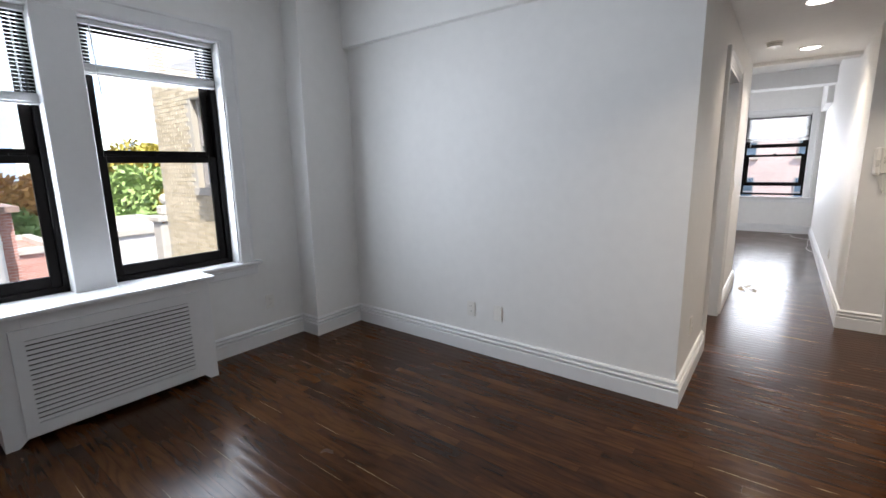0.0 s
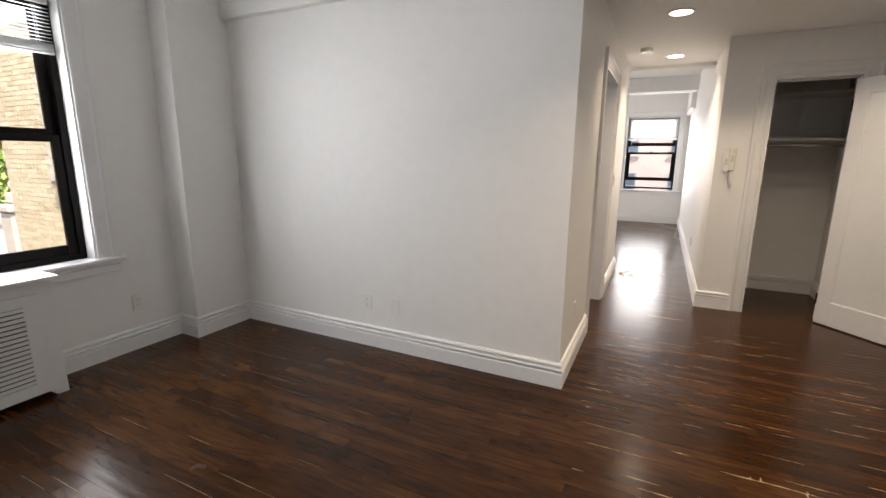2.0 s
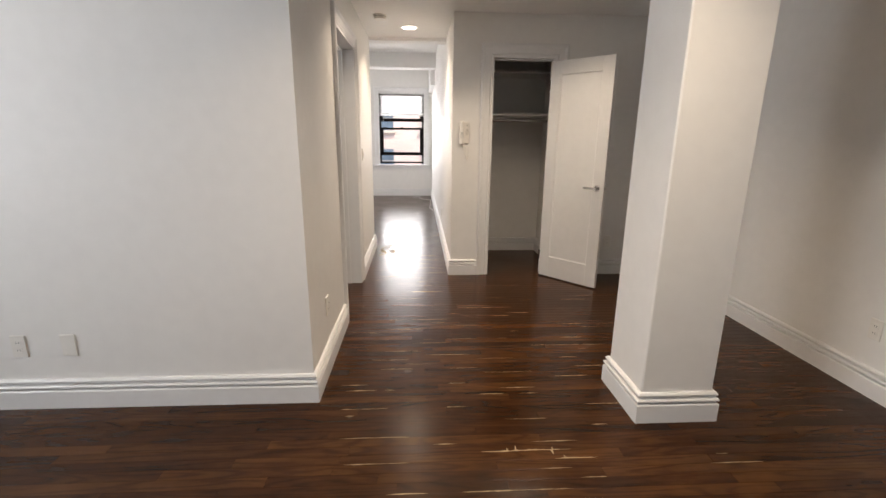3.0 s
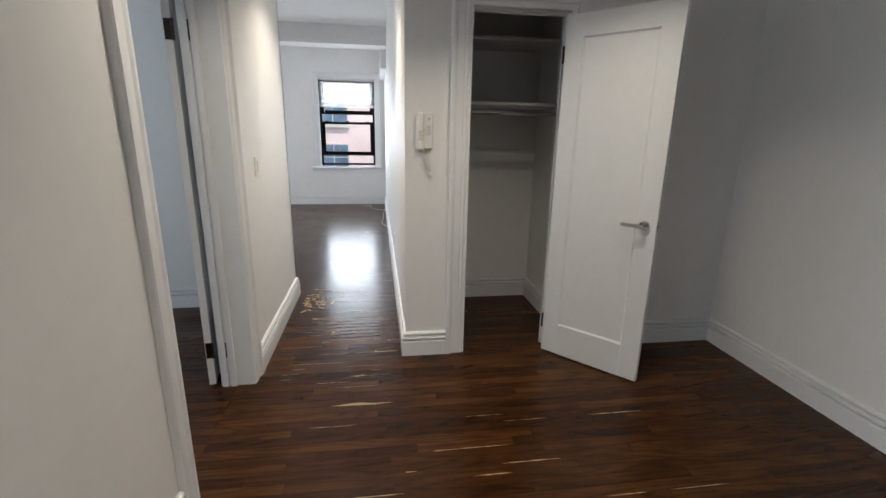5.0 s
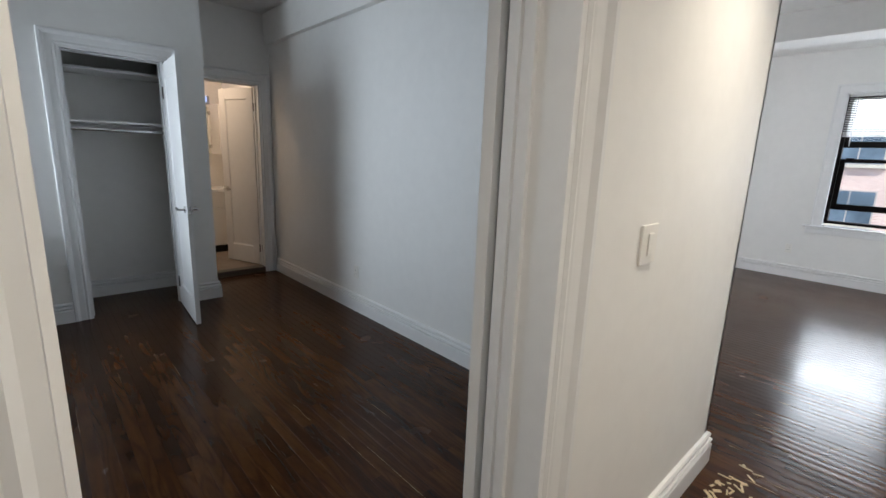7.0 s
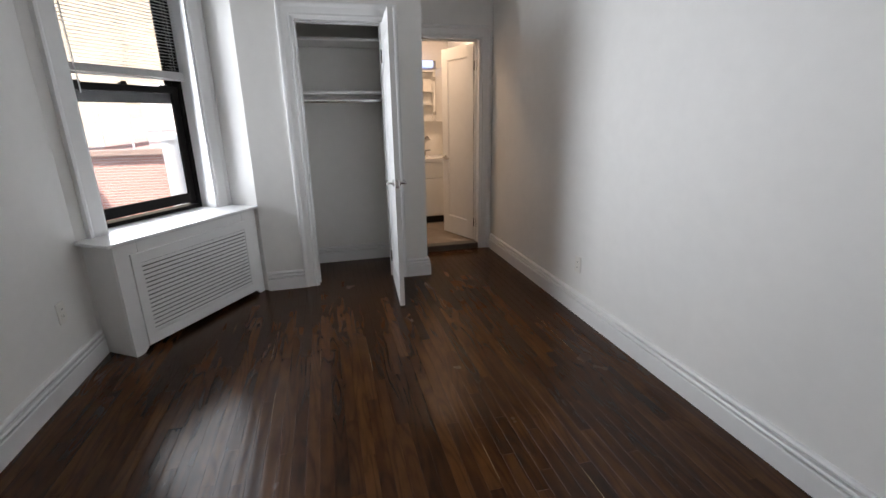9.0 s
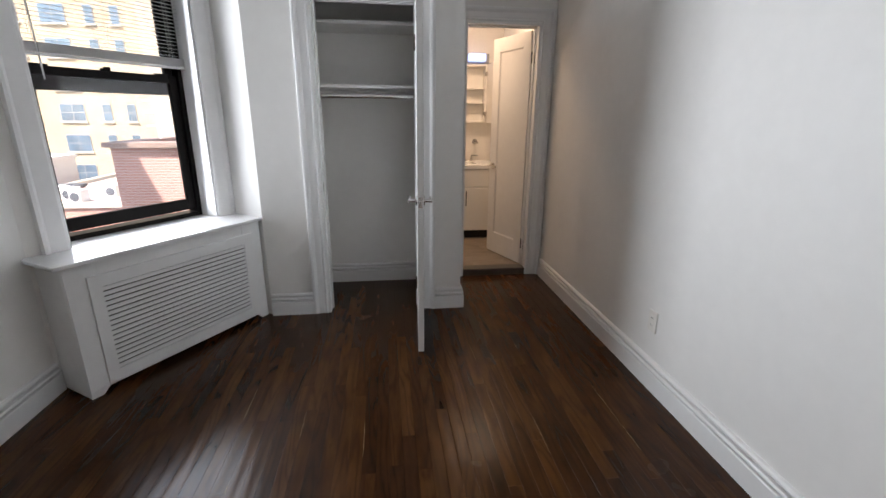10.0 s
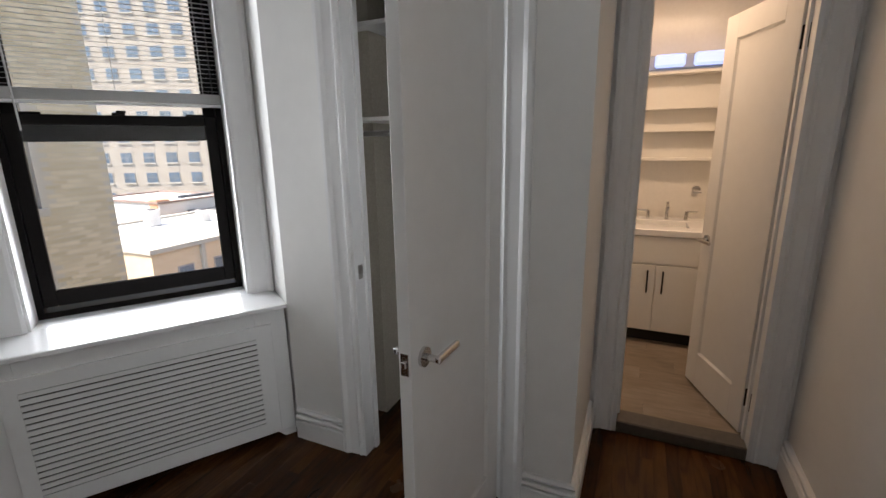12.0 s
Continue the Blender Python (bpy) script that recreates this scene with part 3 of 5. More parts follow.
def window_case(M, path, label="white moulded window casing"):
    bm = B()
    sweep(bm, path, [(0, 0), (0, 0.012), (0.012, 0.016), (0.075, 0.018), (0.085, 0.026), (0.100, 0.026), (0.104, 0.0)], M)
    thing("trim", bm, TRIM, label, "window casing", kind="structure")


def stool(M, u0, u1, z, w0, w1, apron=True):
    bm = B()
    box(bm, u0, u1, z - 0.026, z, w0, w1, 0.006, M)
    s = thing("window_sill", bm, SILLP, "glossy white painted window sill", "window sill", kind="structure")
    if apron:
        bm = B()
        box(bm, u0 + 0.03, u1 - 0.03, z - 0.105, z - 0.026, 0.0, 0.016, 0.004, M)
        box(bm, u0 + 0.03, u1 - 0.03, z - 0.05, z - 0.026, 0.016, 0.030, 0.006, M)
        part("apron", bm, TRIM, s)


ML = basis((XW, 0), (0, 1))
window("window_1", ML, L0 + 0.012, L1 - 0.004, 0.705, WZ1 - 0.012, -0.14, (1.475, 2.285), (0.735, 1.51), "black double-hung window with a half-raised blind")
window("window_2", ML, R0 + 0.004, R1 - 0.012, 0.705, WZ1 - 0.012, -0.14, (1.475, 2.285), (0.735, 1.51), "black double-hung window with a raised blind")
blind(ML, L0 + 0.03, L1 - 0.012, WZ1 - 0.014, 1.785, -0.075, "white venetian blind lowered to a third")
blind(ML, R0 + 0.012, R1 - 0.03, WZ1 - 0.014, 1.985, -0.075, "white venetian blind pulled high up")
lining(ML, L0, L1, 0.705, WZ1, -0.10)
lining(ML, R0, R1, 0.705, WZ1, -0.10)
window_case(ML, [(L0, 0.70), (L0, WZ1), (R1, WZ1), (R1, 0.70)])
bm = B()
box(bm, L1 - 0.012, R0 + 0.012, 0.70, WZ1, 0.0, 0.014, 0.004, ML)
thing("trim", bm, TRIM, "broad white board between the windows", "window trim", kind="structure")
stool(ML, -0.09, 1.995, 0.705, -0.12, 0.045)

MF = basis((0, YF), (1, 0))
window("window_3", MF, FX0 + 0.012, FX1 - 0.012, 0.745, FZ1 - 0.012, -0.12, (1.68, 2.285), (0.925, 1.545), "black double-hung window, its lower sash raised")
blind(MF, FX0 + 0.02, FX1 - 0.02, FZ1 - 0.014, 1.805, -0.06, "white venetian blind lowered to a third", tilt=24.0)
lining(MF, FX0, FX1, 0.70, FZ1, -0.12)
window_case(MF, [(FX0, 0.70), (FX0, FZ1), (FX1, FZ1), (FX1, 0.70)])
stool(MF, FX0 - 0.17, 0.482, 0.715, -0.15, 0.05)

MFW = basis((-4.2, 0), (0, 1))
window("window_5", MFW, WY0 + 0.012, WY1 - 0.012, 0.745, FZ1 - 0.012, -0.12, (1.475, 2.285), (0.775, 1.51), "black double-hung window in the side wall")
lining(MFW, WY0, WY1, 0.70, FZ1, -0.12)
window_case(MFW, [(WY0, 0.70), (WY0, FZ1), (WY1, FZ1), (WY1, 0.70)])
stool(MFW, WY0 - 0.17, WY1 + 0.17, 0.715, -0.15, 0.05)

window("window_4", OB, OW0 + 0.0, OW1 - 0.002, 0.715, 2.315, -0.44, (1.50, 2.30), (0.768, 1.615), "black double-hung window in a deep white reveal")
blind(OB, OW0 + 0.02, OW1 - 0.01, 2.31, 1.655, -0.365, "white venetian blind half lowered")
lining(OB, OW0, OW1, 0.70, 2.33, -0.40, -0.25)
bm = B()
CASEW = [(0, 0), (0, 0.014), (0.012, 0.020), (0.085, 0.022), (0.100, 0.034), (0.114, 0.034), (0.117, 0.0)]
OC = OB @ Matrix.Translation((0, 0, -0.25))
sweep(bm, [(OW0, 0.71), (OW0, 2.33), (OW1, 2.33), (OW1, 0.71)], CASEW, OC)
thing("trim", bm, TRIM, "white moulded window casing", "window casing", kind="structure")


# ---- radiator covers ----
def radiator_cover(M, width, depth, height, over, label):
    """White cabinet over a radiator: shelf top, stiles, a grille of slats, cut-out feet. M: its front's lower left corner."""
    W, D, H = width, depth, height
    root = empty("radiator_cover", M @ Vector((W / 2, 0, -D / 2)), label, "radiator cover")
    bm = B()
    box(bm, -over[0], W + over[1], H - 0.022, H, -D, 0.035, 0.004, M)
    part("top", bm, SILLP, root, "glossy white shelf top")
    for s in (0, 1):
        bm = B()
        box(bm, s * (W - 0.018), s * (W - 0.018) + 0.018, 0, H - 0.022, -D, -0.018, 0.002, M)
        part("side_panel", bm, TRIM, root)
    # front frame with feet
    z0 = 0.035
    bm = B()
    g0, g1, q0, q1 = 0.145, W - 0.145, 0.108, 0.565
    box(bm, 0, g0, z0, H - 0.022, -0.018, 0, 0.002, M)
    box(bm, g1, W, z0, H - 0.022, -0.018, 0, 0.002, M)
    box(bm, g0, g1, z0, q0, -0.018, 0, 0.002, M)
    box(bm, g0, g1, q1, H - 0.022, -0.018, 0, 0.002, M)
    for a, b in ((0, 1), (W, -1)):
        vs = [(a, 0), (a + b * 0.055, 0), (a + b * 0.09, z0), (a, z0)]
        lo = [bm.verts.new(M @ Vector((u, z, -0.018))) for u, z in vs]
        hi = [bm.verts.new(M @ Vector((u, z, 0))) for u, z in vs]
        bm.faces.new(hi)
        bm.faces.new(lo[::-1])
        for i in range(4):
            bm.faces.new((lo[i], lo[(i + 1) % 4], hi[(i + 1) % 4], hi[i]))
    part("front_frame", bm, TRIM, root)
    # raised flat panel round the grille
    bm = B()
    r0, r1, s0, s1 = 0.088, W - 0.072, 0.040, 0.628
    outer = [(r0, s0), (r1, s0), (r1, s1), (r0, s1)]
    inner = [(g0, q0), (g1, q0), (g1, q1), (g0, q1)]
    k = 0.002
    rings = []
    for pts, w in ((outer, 0.0), (outer, 0.010), ([(r0 + k, s0 + k), (r1 - k, s0 + k), (r1 - k, s1 - k), (r0 + k, s1 - k)], 0.012), (inner, 0.012), (inner, 0.0)):
        rings.append([bm.verts.new(M @ Vector((p[0], p[1], w))) for p in pts])
    for a, b in zip(rings, rings[1:] + rings[:1]):
        for i in range(4):
            bm.faces.new((a[i], a[(i + 1) % 4], b[(i + 1) % 4], b[i]))
    part("front_panel", bm, TRIM, root)
    n = 17
    pitch = (q1 - q0) / n
    sl = B()
    box(sl, g0, g1, 0.0040, pitch - 0.0034, 0.0055, 0.0105)
    me = finish("slat", sl, TRIM)
    for i in range(n):
        ob = new("slat", me)
        ob.parent = root
        ob.matrix_parent_inverse = root.matrix_world.inverted()
        ob.matrix_basis = M @ Matrix.Translation((0, q0 + i * pitch, 0))
    # plain radiator block, coloured near black for the shade inside the cover
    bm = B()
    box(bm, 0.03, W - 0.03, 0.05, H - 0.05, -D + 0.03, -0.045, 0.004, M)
    part("radiator", bm, DARKGAP, root, "radiator block in the near-black of the shaded interior")
    # added near-black sheet: the shade in the slots, put in as colour
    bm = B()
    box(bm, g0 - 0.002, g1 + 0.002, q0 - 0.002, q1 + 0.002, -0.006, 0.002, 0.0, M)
    part("slot_shade_sheet", bm, DARKGAP, root, "near-black sheet standing in for the shade between the slats")
    return root


radiator_cover(basis((-3.02, 0.373, 0), (0, 1)), 1.088, 0.21, 0.715, (0.03, 0.03), "white radiator cover with a slatted grille under the windows")
radiator_cover(OB, 1.145, 0.25, 0.722, (0.045, 0.009), "white radiator cover with a slatted grille beneath a deep sill")
bm = B()
box(bm, OW0, OW1, 0.700, 0.7215, -0.395, -0.2515, 0.0, OB)
thing("window_sill", bm, SILLP, "glossy white deep window sill", "window sill", kind="structure")


# ---- doors ----
def lever(M, u, z, t, toward, parent):
    """Lever handles on both faces of a slab of thickness t, and the latch plate on its edge."""
    for side in (1, -1):
        w = t if side > 0 else 0.0
        bm = B()
        rod(bm, M @ Vector((u, z, w)), M @ Vector((u, z, w + side * 0.009)), 0.027, 20)
        rose = part("handle", bm, CHROME, parent, "satin chrome lever handle", smooth=False)
        bm = B()
        rod(bm, M @ Vector((u, z, w + side * 0.009)), M @ Vector((u, z, w + side * 0.050)), 0.0095, 12)
        a, b = sorted((u + toward * 0.112, u - toward * 0.010))
        box(bm, a, b, z - 0.0095, z + 0.0095, w + side * 0.038, w + side * 0.054, 0.004, M)
        part("lever", bm, CHROME, rose)


def door(name, M, width, height, label, group="", lift=0.012, hinges=(0.22, 1.83), toward=-1):
    """A one-panel slab: u from the hinge edge, v up, w across its thickness."""
    t, st, top, bot = 0.035, 0.105, 0.115, 0.20
    bm = B()
    z0, z1 = lift, lift + height
    box(bm, 0, st, z0, z1, 0, t, 0.0015, M)
    box(bm, width - st, width, z0, z1, 0, t, 0.0015, M)
    box(bm, st, width - st, z0, z0 + bot, 0, t, 0.0, M)
    box(bm, st, width - st, z1 - top, z1, 0, t, 0.0, M)
    root = thing(name, bm, DOORP, label, "door", group, kind="structure" if name[-1].isdigit() else "")
    bm = B()
    box(bm, st, width - st, z0 + bot, z1 - top, 0.010, t - 0.010, 0.0, M)
    for w0, w1 in ((0.0, 0.010), (t - 0.010, t)):
        out = w0 == 0.0
        a = [(st, z0 + bot), (width - st, z0 + bot), (width - st, z1 - top), (st, z1 - top)]
        k = 0.010
        b = [(st + k, z0 + bot + k), (width - st - k, z0 + bot + k), (width - st - k, z1 - top - k), (st + k, z1 - top - k)]
        wa, wb = (0.002, 0.0101) if out else (t - 0.002, t - 0.0101)
        va = [bm.verts.new(M @ Vector((p[0], p[1], wa))) for p in a]
        vb = [bm.verts.new(M @ Vector((p[0], p[1], wb))) for p in b]
        for i in range(4):
            bm.faces.new((va[i], va[(i + 1) % 4], vb[(i + 1) % 4], vb[i]))
    part("panel", bm, DOORP, root)
    lever(M, width - 0.062, 0.93, t, toward, root)
    bm = B()
    box(bm, width - 0.001, width + 0.0015, 0.90, 0.96, 0.006, t - 0.006, 0.0, M)
    box(bm, width, width + 0.008, 0.922, 0.940, 0.011, t - 0.011, 0.002, M)
    part("latch_plate", bm, CHROME, root)
    for h in hinges:
        bm = B()
        box(bm, -0.0025, 0.0, h - 0.045, h + 0.045, 0.004, t - 0.001, 0.0, M)
        rod(bm, M @ Vector((-0.004, h - 0.047, t + 0.004)), M @ Vector((-0.004, h + 0.047, t + 0.004)), 0.006, 10)
        part("hinge", bm, BRONZE, root, "dark bronze hinge")
    return root


def strike(M, u, z):
    bm = B()
    box(bm, u, u + 0.0022, z - 0.032, z + 0.032, -0.045, -0.012, 0.0, M)
    thing("strike_plate", bm, CHROME, "small chrome strike plate on the jamb", "strike plate", kind="structure")


door("closet_door", basis((1.408, 5.022), (0.655, -0.756)), 0.612, 2.02, "white one-panel closet door standing open in the hall", toward=-1)
door("closet_door", basis((-4.272, 4.890), (1.0, -0.062)), 0.627, 2.035, "white one-panel closet door standing open in the bedroom", toward=-1)
door("door_1", basis((-5.095, 5.868), (-0.935, -0.355)), 0.548, 2.0, "white one-panel bathroom door standing open", lift=0.066, hinges=(0.26, 1.86))
door("door_2", basis((-0.624, 4.782), (-0.20, 0.98)), 0.79, 2.02, "white one-panel bedroom door swung fully open", toward=-1)
strike(basis((0, AY), (1, 0)), AX0 + 0.018, 0.918)
strike(basis((BX, 0), (0, 1)), BY0 + 0.018, 0.918)
for zz in (0.22, 1.83):
    bm = B()
    box(bm, -0.550, -0.515, DY1 - 0.0205, DY1 - 0.018, zz - 0.045, zz + 0.045)
    thing("hinge_leaf", bm, BRONZE, "dark bronze hinge leaf on the jamb", "hinge", kind="structure")
for zz in (0.26, 1.86):
    bm = B()
    box(bm, -5.092, -5.050, TY1 - 0.0205, TY1 - 0.018, zz - 0.045, zz + 0.045)
    rod(bm, (-5.094, TY1 - 0.024, zz - 0.046), (-5.094, TY1 - 0.024, zz + 0.046), 0.006, 10)
    thing("hinge_leaf", bm, BRONZE, "dark bronze hinge leaf on the bathroom jamb", "hinge", kind="structure")


# ---- closets ----
def closet_shelf(x0, x1, y0, y1, z, label):
    bm = B()
    box(bm, x0, x1, y0, y1, z - 0.02, z, 0.002)
    return thing("closet_shelf", bm, SHELFP, label, "shelf")


def closet_rail(a, b, label):
    bm = B()
    rod(bm, a, b, 0.014, 14)
    r = thing("closet_rail", bm, CHROME, label, "rail", smooth=False)
    d = (Vector(b) - Vector(a)).normalized()
    for p, s in ((Vector(a), 1), (Vector(b), -1)):
        bm = B()
        rod(bm, p, p + d * s * 0.012, 0.028, 18)
        part("flange", bm, CHROME, r)


closet_shelf(0.602, 1.618, 5.53, 6.043, 1.603, "white painted closet shelf above the rail")
closet_shelf(0.602, 1.618, 5.60, 6.043, 2.03, "white painted upper closet shelf")
closet_rail((0.602, 5.49, 1.53), (1.618, 5.49, 1.53), "chrome clothes rail across the closet")
closet_shelf(-4.963, -4.54, 3.952, 5.058, 1.590, "white painted closet shelf above the rail")
closet_shelf(-4.963, -4.58, 3.952, 5.058, 2.00, "white painted upper closet shelf")
closet_rail((-4.53, 3.952, 1.515), (-4.53, 5.058, 1.515), "chrome clothes rail across the closet")


# ---- sockets, switch, intercom ----
def plate(M, u, z, kind):
    bm = B()
    half = 0.050 if kind == "switch" else 0.035
    box(bm, u - half, u + half, z - 0.0575, z + 0.0575, 0, 0.008, 0.002, M)
    name = {"socket": "wall_socket", "switch": "light_switch", "blank": "blank_wall_plate"}[kind]
    lab = {"socket": "white double wall socket", "switch": "white rocker light switch plate", "blank": "blank white wall plate"}[kind]
    root = thing(name, bm, PLASTIC, lab, name.replace("_", " "))
    if kind == "socket":
        for dz in (-0.02, 0.02):
            bm = B()
            box(bm, u - 0.017, u + 0.017, z + dz - 0.014, z + dz + 0.014, 0.008, 0.0105, 0.001, M)
            face = part("socket_face", bm, PLASTIC, root)
            bm = B()
            for du in (-0.006, 0.006):
                box(bm, u + du - 0.001, u + du + 0.001, z + dz - 0.004, z + dz + 0.005, 0.0106, 0.011, 0.0, M)
            part("slots", bm, DARKGAP, face)
    if kind == "switch":
        bm = B()
        box(bm, u - 0.016, u + 0.016, z - 0.033, z + 0.033, 0.008, 0.013, 0.002, M)
        part("rocker", bm, PLASTIC, root)
    return root


MN = basis((0, 2.84), (1, 0))
plate(MN, -1.815, 0.338, "socket")
plate(MN, -1.580, 0.340, "blank")
plate(ML, 2.045, 0.342, "socket")
MHW = basis((-0.39, 0), (0, 1))
plate(MHW, 3.245, 0.378, "socket")
plate(MHW, 5.250, 1.180, "switch")
plate(basis((2.64, 0), (0, -1)), -2.81, 0.37, "socket")
plate(basis((0, AY), (1, 0)), 2.08, 0.345, "socket")
plate(basis((0, BN), (1, 0)), -3.215, 0.36, "socket")
plate(basis((0, 2.93), (-1, 0)), 3.18, 0.41, "socket")
plate(MF, -1.0, 0.376, "socket")
plate(basis((0.485, 0), (0, -1)), -6.75, 0.36, "socket")

MA = basis((0, AY), (1, 0))
bm = B()
box(bm, 0.547, 0.640, 1.30, 1.498, 0, 0.022, 0.006, MA)
phone = thing("intercom_phone", bm, PLASTIC, "ivory wall intercom phone with a coiled cord", "intercom")
bm = B()
box(bm, 0.554, 0.589, 1.296, 1.503, 0.023, 0.040, 0.007, MA)
hs = part("handset", bm, PLASTIC, phone)
for zz in (1.315, 1.465):
    bm = B()
    box(bm, 0.552, 0.592, zz - 0.027, zz + 0.027, 0.019, 0.036, 0.007, MA)
    part("ear_cup", bm, PLASTIC, hs)
bm = B()
for i in range(7):
    box(bm, 0.606, 0.632, 1.38 + i * 0.008, 1.383 + i * 0.008, 0.0222, 0.0232, 0.0, MA)
part("speaker_slots", bm, GREYP, phone)
bm = B()
for i in range(7):
    box(bm, 0.558, 0.585, 1.352 + i * 0.008, 1.355 + i * 0.008, 0.0402, 0.0410, 0.0, MA)
part("handset_slots", bm, GREYP, hs)
bm = B()
box(bm, 0.566, 0.582, 1.286, 1.297, 0.006, 0.030, 0.002, MA)
part("cord_plug", bm, GREYP, hs)
bm = B()
box(bm, 0.616, 0.624, 1.462, 1.474, 0.022, 0.026, 0.001, MA)
part("button", bm, GREYP, phone)


def tube(name, pts, r, material, label="", category="", parent=None, kind=""):
    cu = bpy.data.curves.new(name, "CURVE")
    cu.dimensions, cu.bevel_depth, cu.bevel_resolution = "3D", r, 2
    sp = cu.splines.new("POLY")
    sp.points.add(len(pts) - 1)
    for q, p in zip(sp.points, pts):
        q.co = (*p, 1)
    tmp = bpy.data.objects.new(name, cu)
    me = bpy.data.meshes.new_from_object(tmp)
    bpy.data.objects.remove(tmp)
    me.materials.clear()
    me.materials.append(material)
    ob = new(name, me)
    if parent:
        ob.parent = parent
        ob.matrix_parent_inverse = parent.matrix_world.inverted()
    return tagged(ob, label, category, kind=kind)


coil = []
for i in range(420):
    s = i / 419
    cu_, cz = 0.600 + 0.030 * math.sin(s * math.pi * 1.0) - 0.01 * s, 1.292 - 0.140 * math.sin(s * math.pi)
    cu_ += -0.020 * (1 - s) + 0.026 * s
    a = s * 2 * math.pi * 34
    coil.append(MA @ Vector((cu_ + 0.0065 * math.cos(a), cz, 0.016 + 0.0065 * math.sin(a))))
tube("cord", coil, 0.0016, PLASTIC, "ivory coiled cord", parent=phone)

# ---- ceiling fittings ----
for i, (dx, dy) in enumerate(DOWNLIGHTS):
    bm = B()
    prof = [(0.072, 0.0), (0.075, -0.006), (0.092, -0.004), (0.095, 0.0)]
    ring = []
    for k in range(28):
        a = k / 28 * 2 * math.pi
        ring.append([bm.verts.new((dx + r * math.cos(a), dy + r * math.sin(a), ZH + z)) for r, z in prof])
    for k in range(28):
        a, b = ring[k], ring[(k + 1) % 28]
        for j in range(3):
            bm.faces.new((a[j], b[j], b[j + 1], a[j + 1]))
    dl = thing("downlight", bm, CEIL, "round recessed ceiling downlight, lit warm white", "downlight", "ceiling downlights")
    bm = B()
    bmesh.ops.create_circle(bm, cap_ends=True, segments=28, radius=0.074, matrix=Matrix.Translation((dx, dy, ZH - 0.0035)))
    part("lens", bm, LENS, dl, "glowing frosted lens")
bm = B()
rod(bm, (-0.185, 5.22, ZH), (-0.185, 5.22, ZH - 0.014), 0.062, 28)
sm = thing("smoke_detector", bm, PLASTIC, "round white ceiling smoke detector", "smoke detector")
bm = B()
rod(bm, (-0.185, 5.22, ZH - 0.014), (-0.185, 5.22, ZH - 0.040), 0.050, 28, 0.055)
part("cover", bm, PLASTIC, sm)
bm = B()
rod(bm, (-0.185, 5.22, ZH - 0.0145), (-0.185, 5.22, ZH - 0.018), 0.0555, 28)
part("vent_slot", bm, GREYP, sm)

# ---- kitchen end panel beside the start ----
bm = B()
box(bm, -1.93, -1.86, -0.66, 0.020, 0.0, 0.885, 0.004)
ap = thing("kitchen_panel", bm, STEEL, "low grey steel end panel standing on the floor", "panel")
bm = B()
box(bm, -1.932, -1.858, -0.662, 0.022, 0.885, 0.90, 0.003)
part("top", bm, STEEL, ap, "thin pale steel top edge")

# ---- cables on the far floor ----
pts = []
for i in range(60):
    s = i / 59
    pts.append((0.05 + 0.40 * s + 0.05 * math.sin(9 * s), 10.95 - 0.35 * s + 0.18 * math.sin(6.3 * s), 0.004))
tube("cable", pts, 0.004, CABLE, "thin white cable lying on the floor", "cable")
pts = []
for i in range(60):
    s = i / 59
    pts.append((0.455 - 0.07 * math.sin(3.1 * s) ** 2 - 0.02 * math.sin(11 * s), 10.35 - 1.5 * s, 0.004 + 0.20 * max(0, 0.25 - s)))
tube("cable", pts, 0.004, CABLE, "thin white cable beside the wall", "cable")

# ---- bathroom ----
VX = -6.05
bm = B()
box(bm, -6.60, VX, 5.06, 5.98, 0.15, 0.84, 0.003)
van = thing("bathroom_vanity", bm, VANITY, "white bathroom vanity cabinet with black handles", "vanity")
bm = B()
box(bm, -6.60, VX - 0.06, 5.08, 5.96, 0.052, 0.15)
part("plinth", bm, DARKGAP, van, "black recessed plinth")
for y0, y1 in ((5.07, 5.47), (5.475, 5.97)):
    bm = B()
    box(bm, VX, VX + 0.018, y0, y1, 0.16, 0.635, 0.002)
    d = part("door", bm, VANITY, van)
    bm = B()
    hy = y1 - 0.045 if y0 < 5.3 else y0 + 0.045
    box(bm, VX + 0.03, VX + 0.038, hy - 0.005, hy + 0.005, 0.44, 0.60, 0.002)
    for hz in (0.45, 0.59):
        box(bm, VX + 0.018, VX + 0.031, hy - 0.004, hy + 0.004, hz - 0.004, hz + 0.004)
    part("handle", bm, BLACK, d, "black bar handle")
bm = B()
box(bm, VX, VX + 0.018, 5.07, 5.97, 0.645, 0.835, 0.002)
part("drawer_front", bm, VANITY, van)
bm = B()
box(bm, -6.60, VX - 0.39, 5.05, 5.99, 0.84, 0.885, 0.004)
box(bm, VX - 0.10, VX + 0.03, 5.05, 5.99, 0.84, 0.885, 0.004)
box(bm, VX - 0.39, VX - 0.10, 5.05, 5.22, 0.84, 0.885, 0.003)
box(bm, VX - 0.39, VX - 0.10, 5.66, 5.99, 0.84, 0.885, 0.003)
box(bm, VX - 0.40, VX - 0.09, 5.21, 5.67, 0.84, 0.848)
top = part("basin_top", bm, CERAMIC, van, "white ceramic basin top")
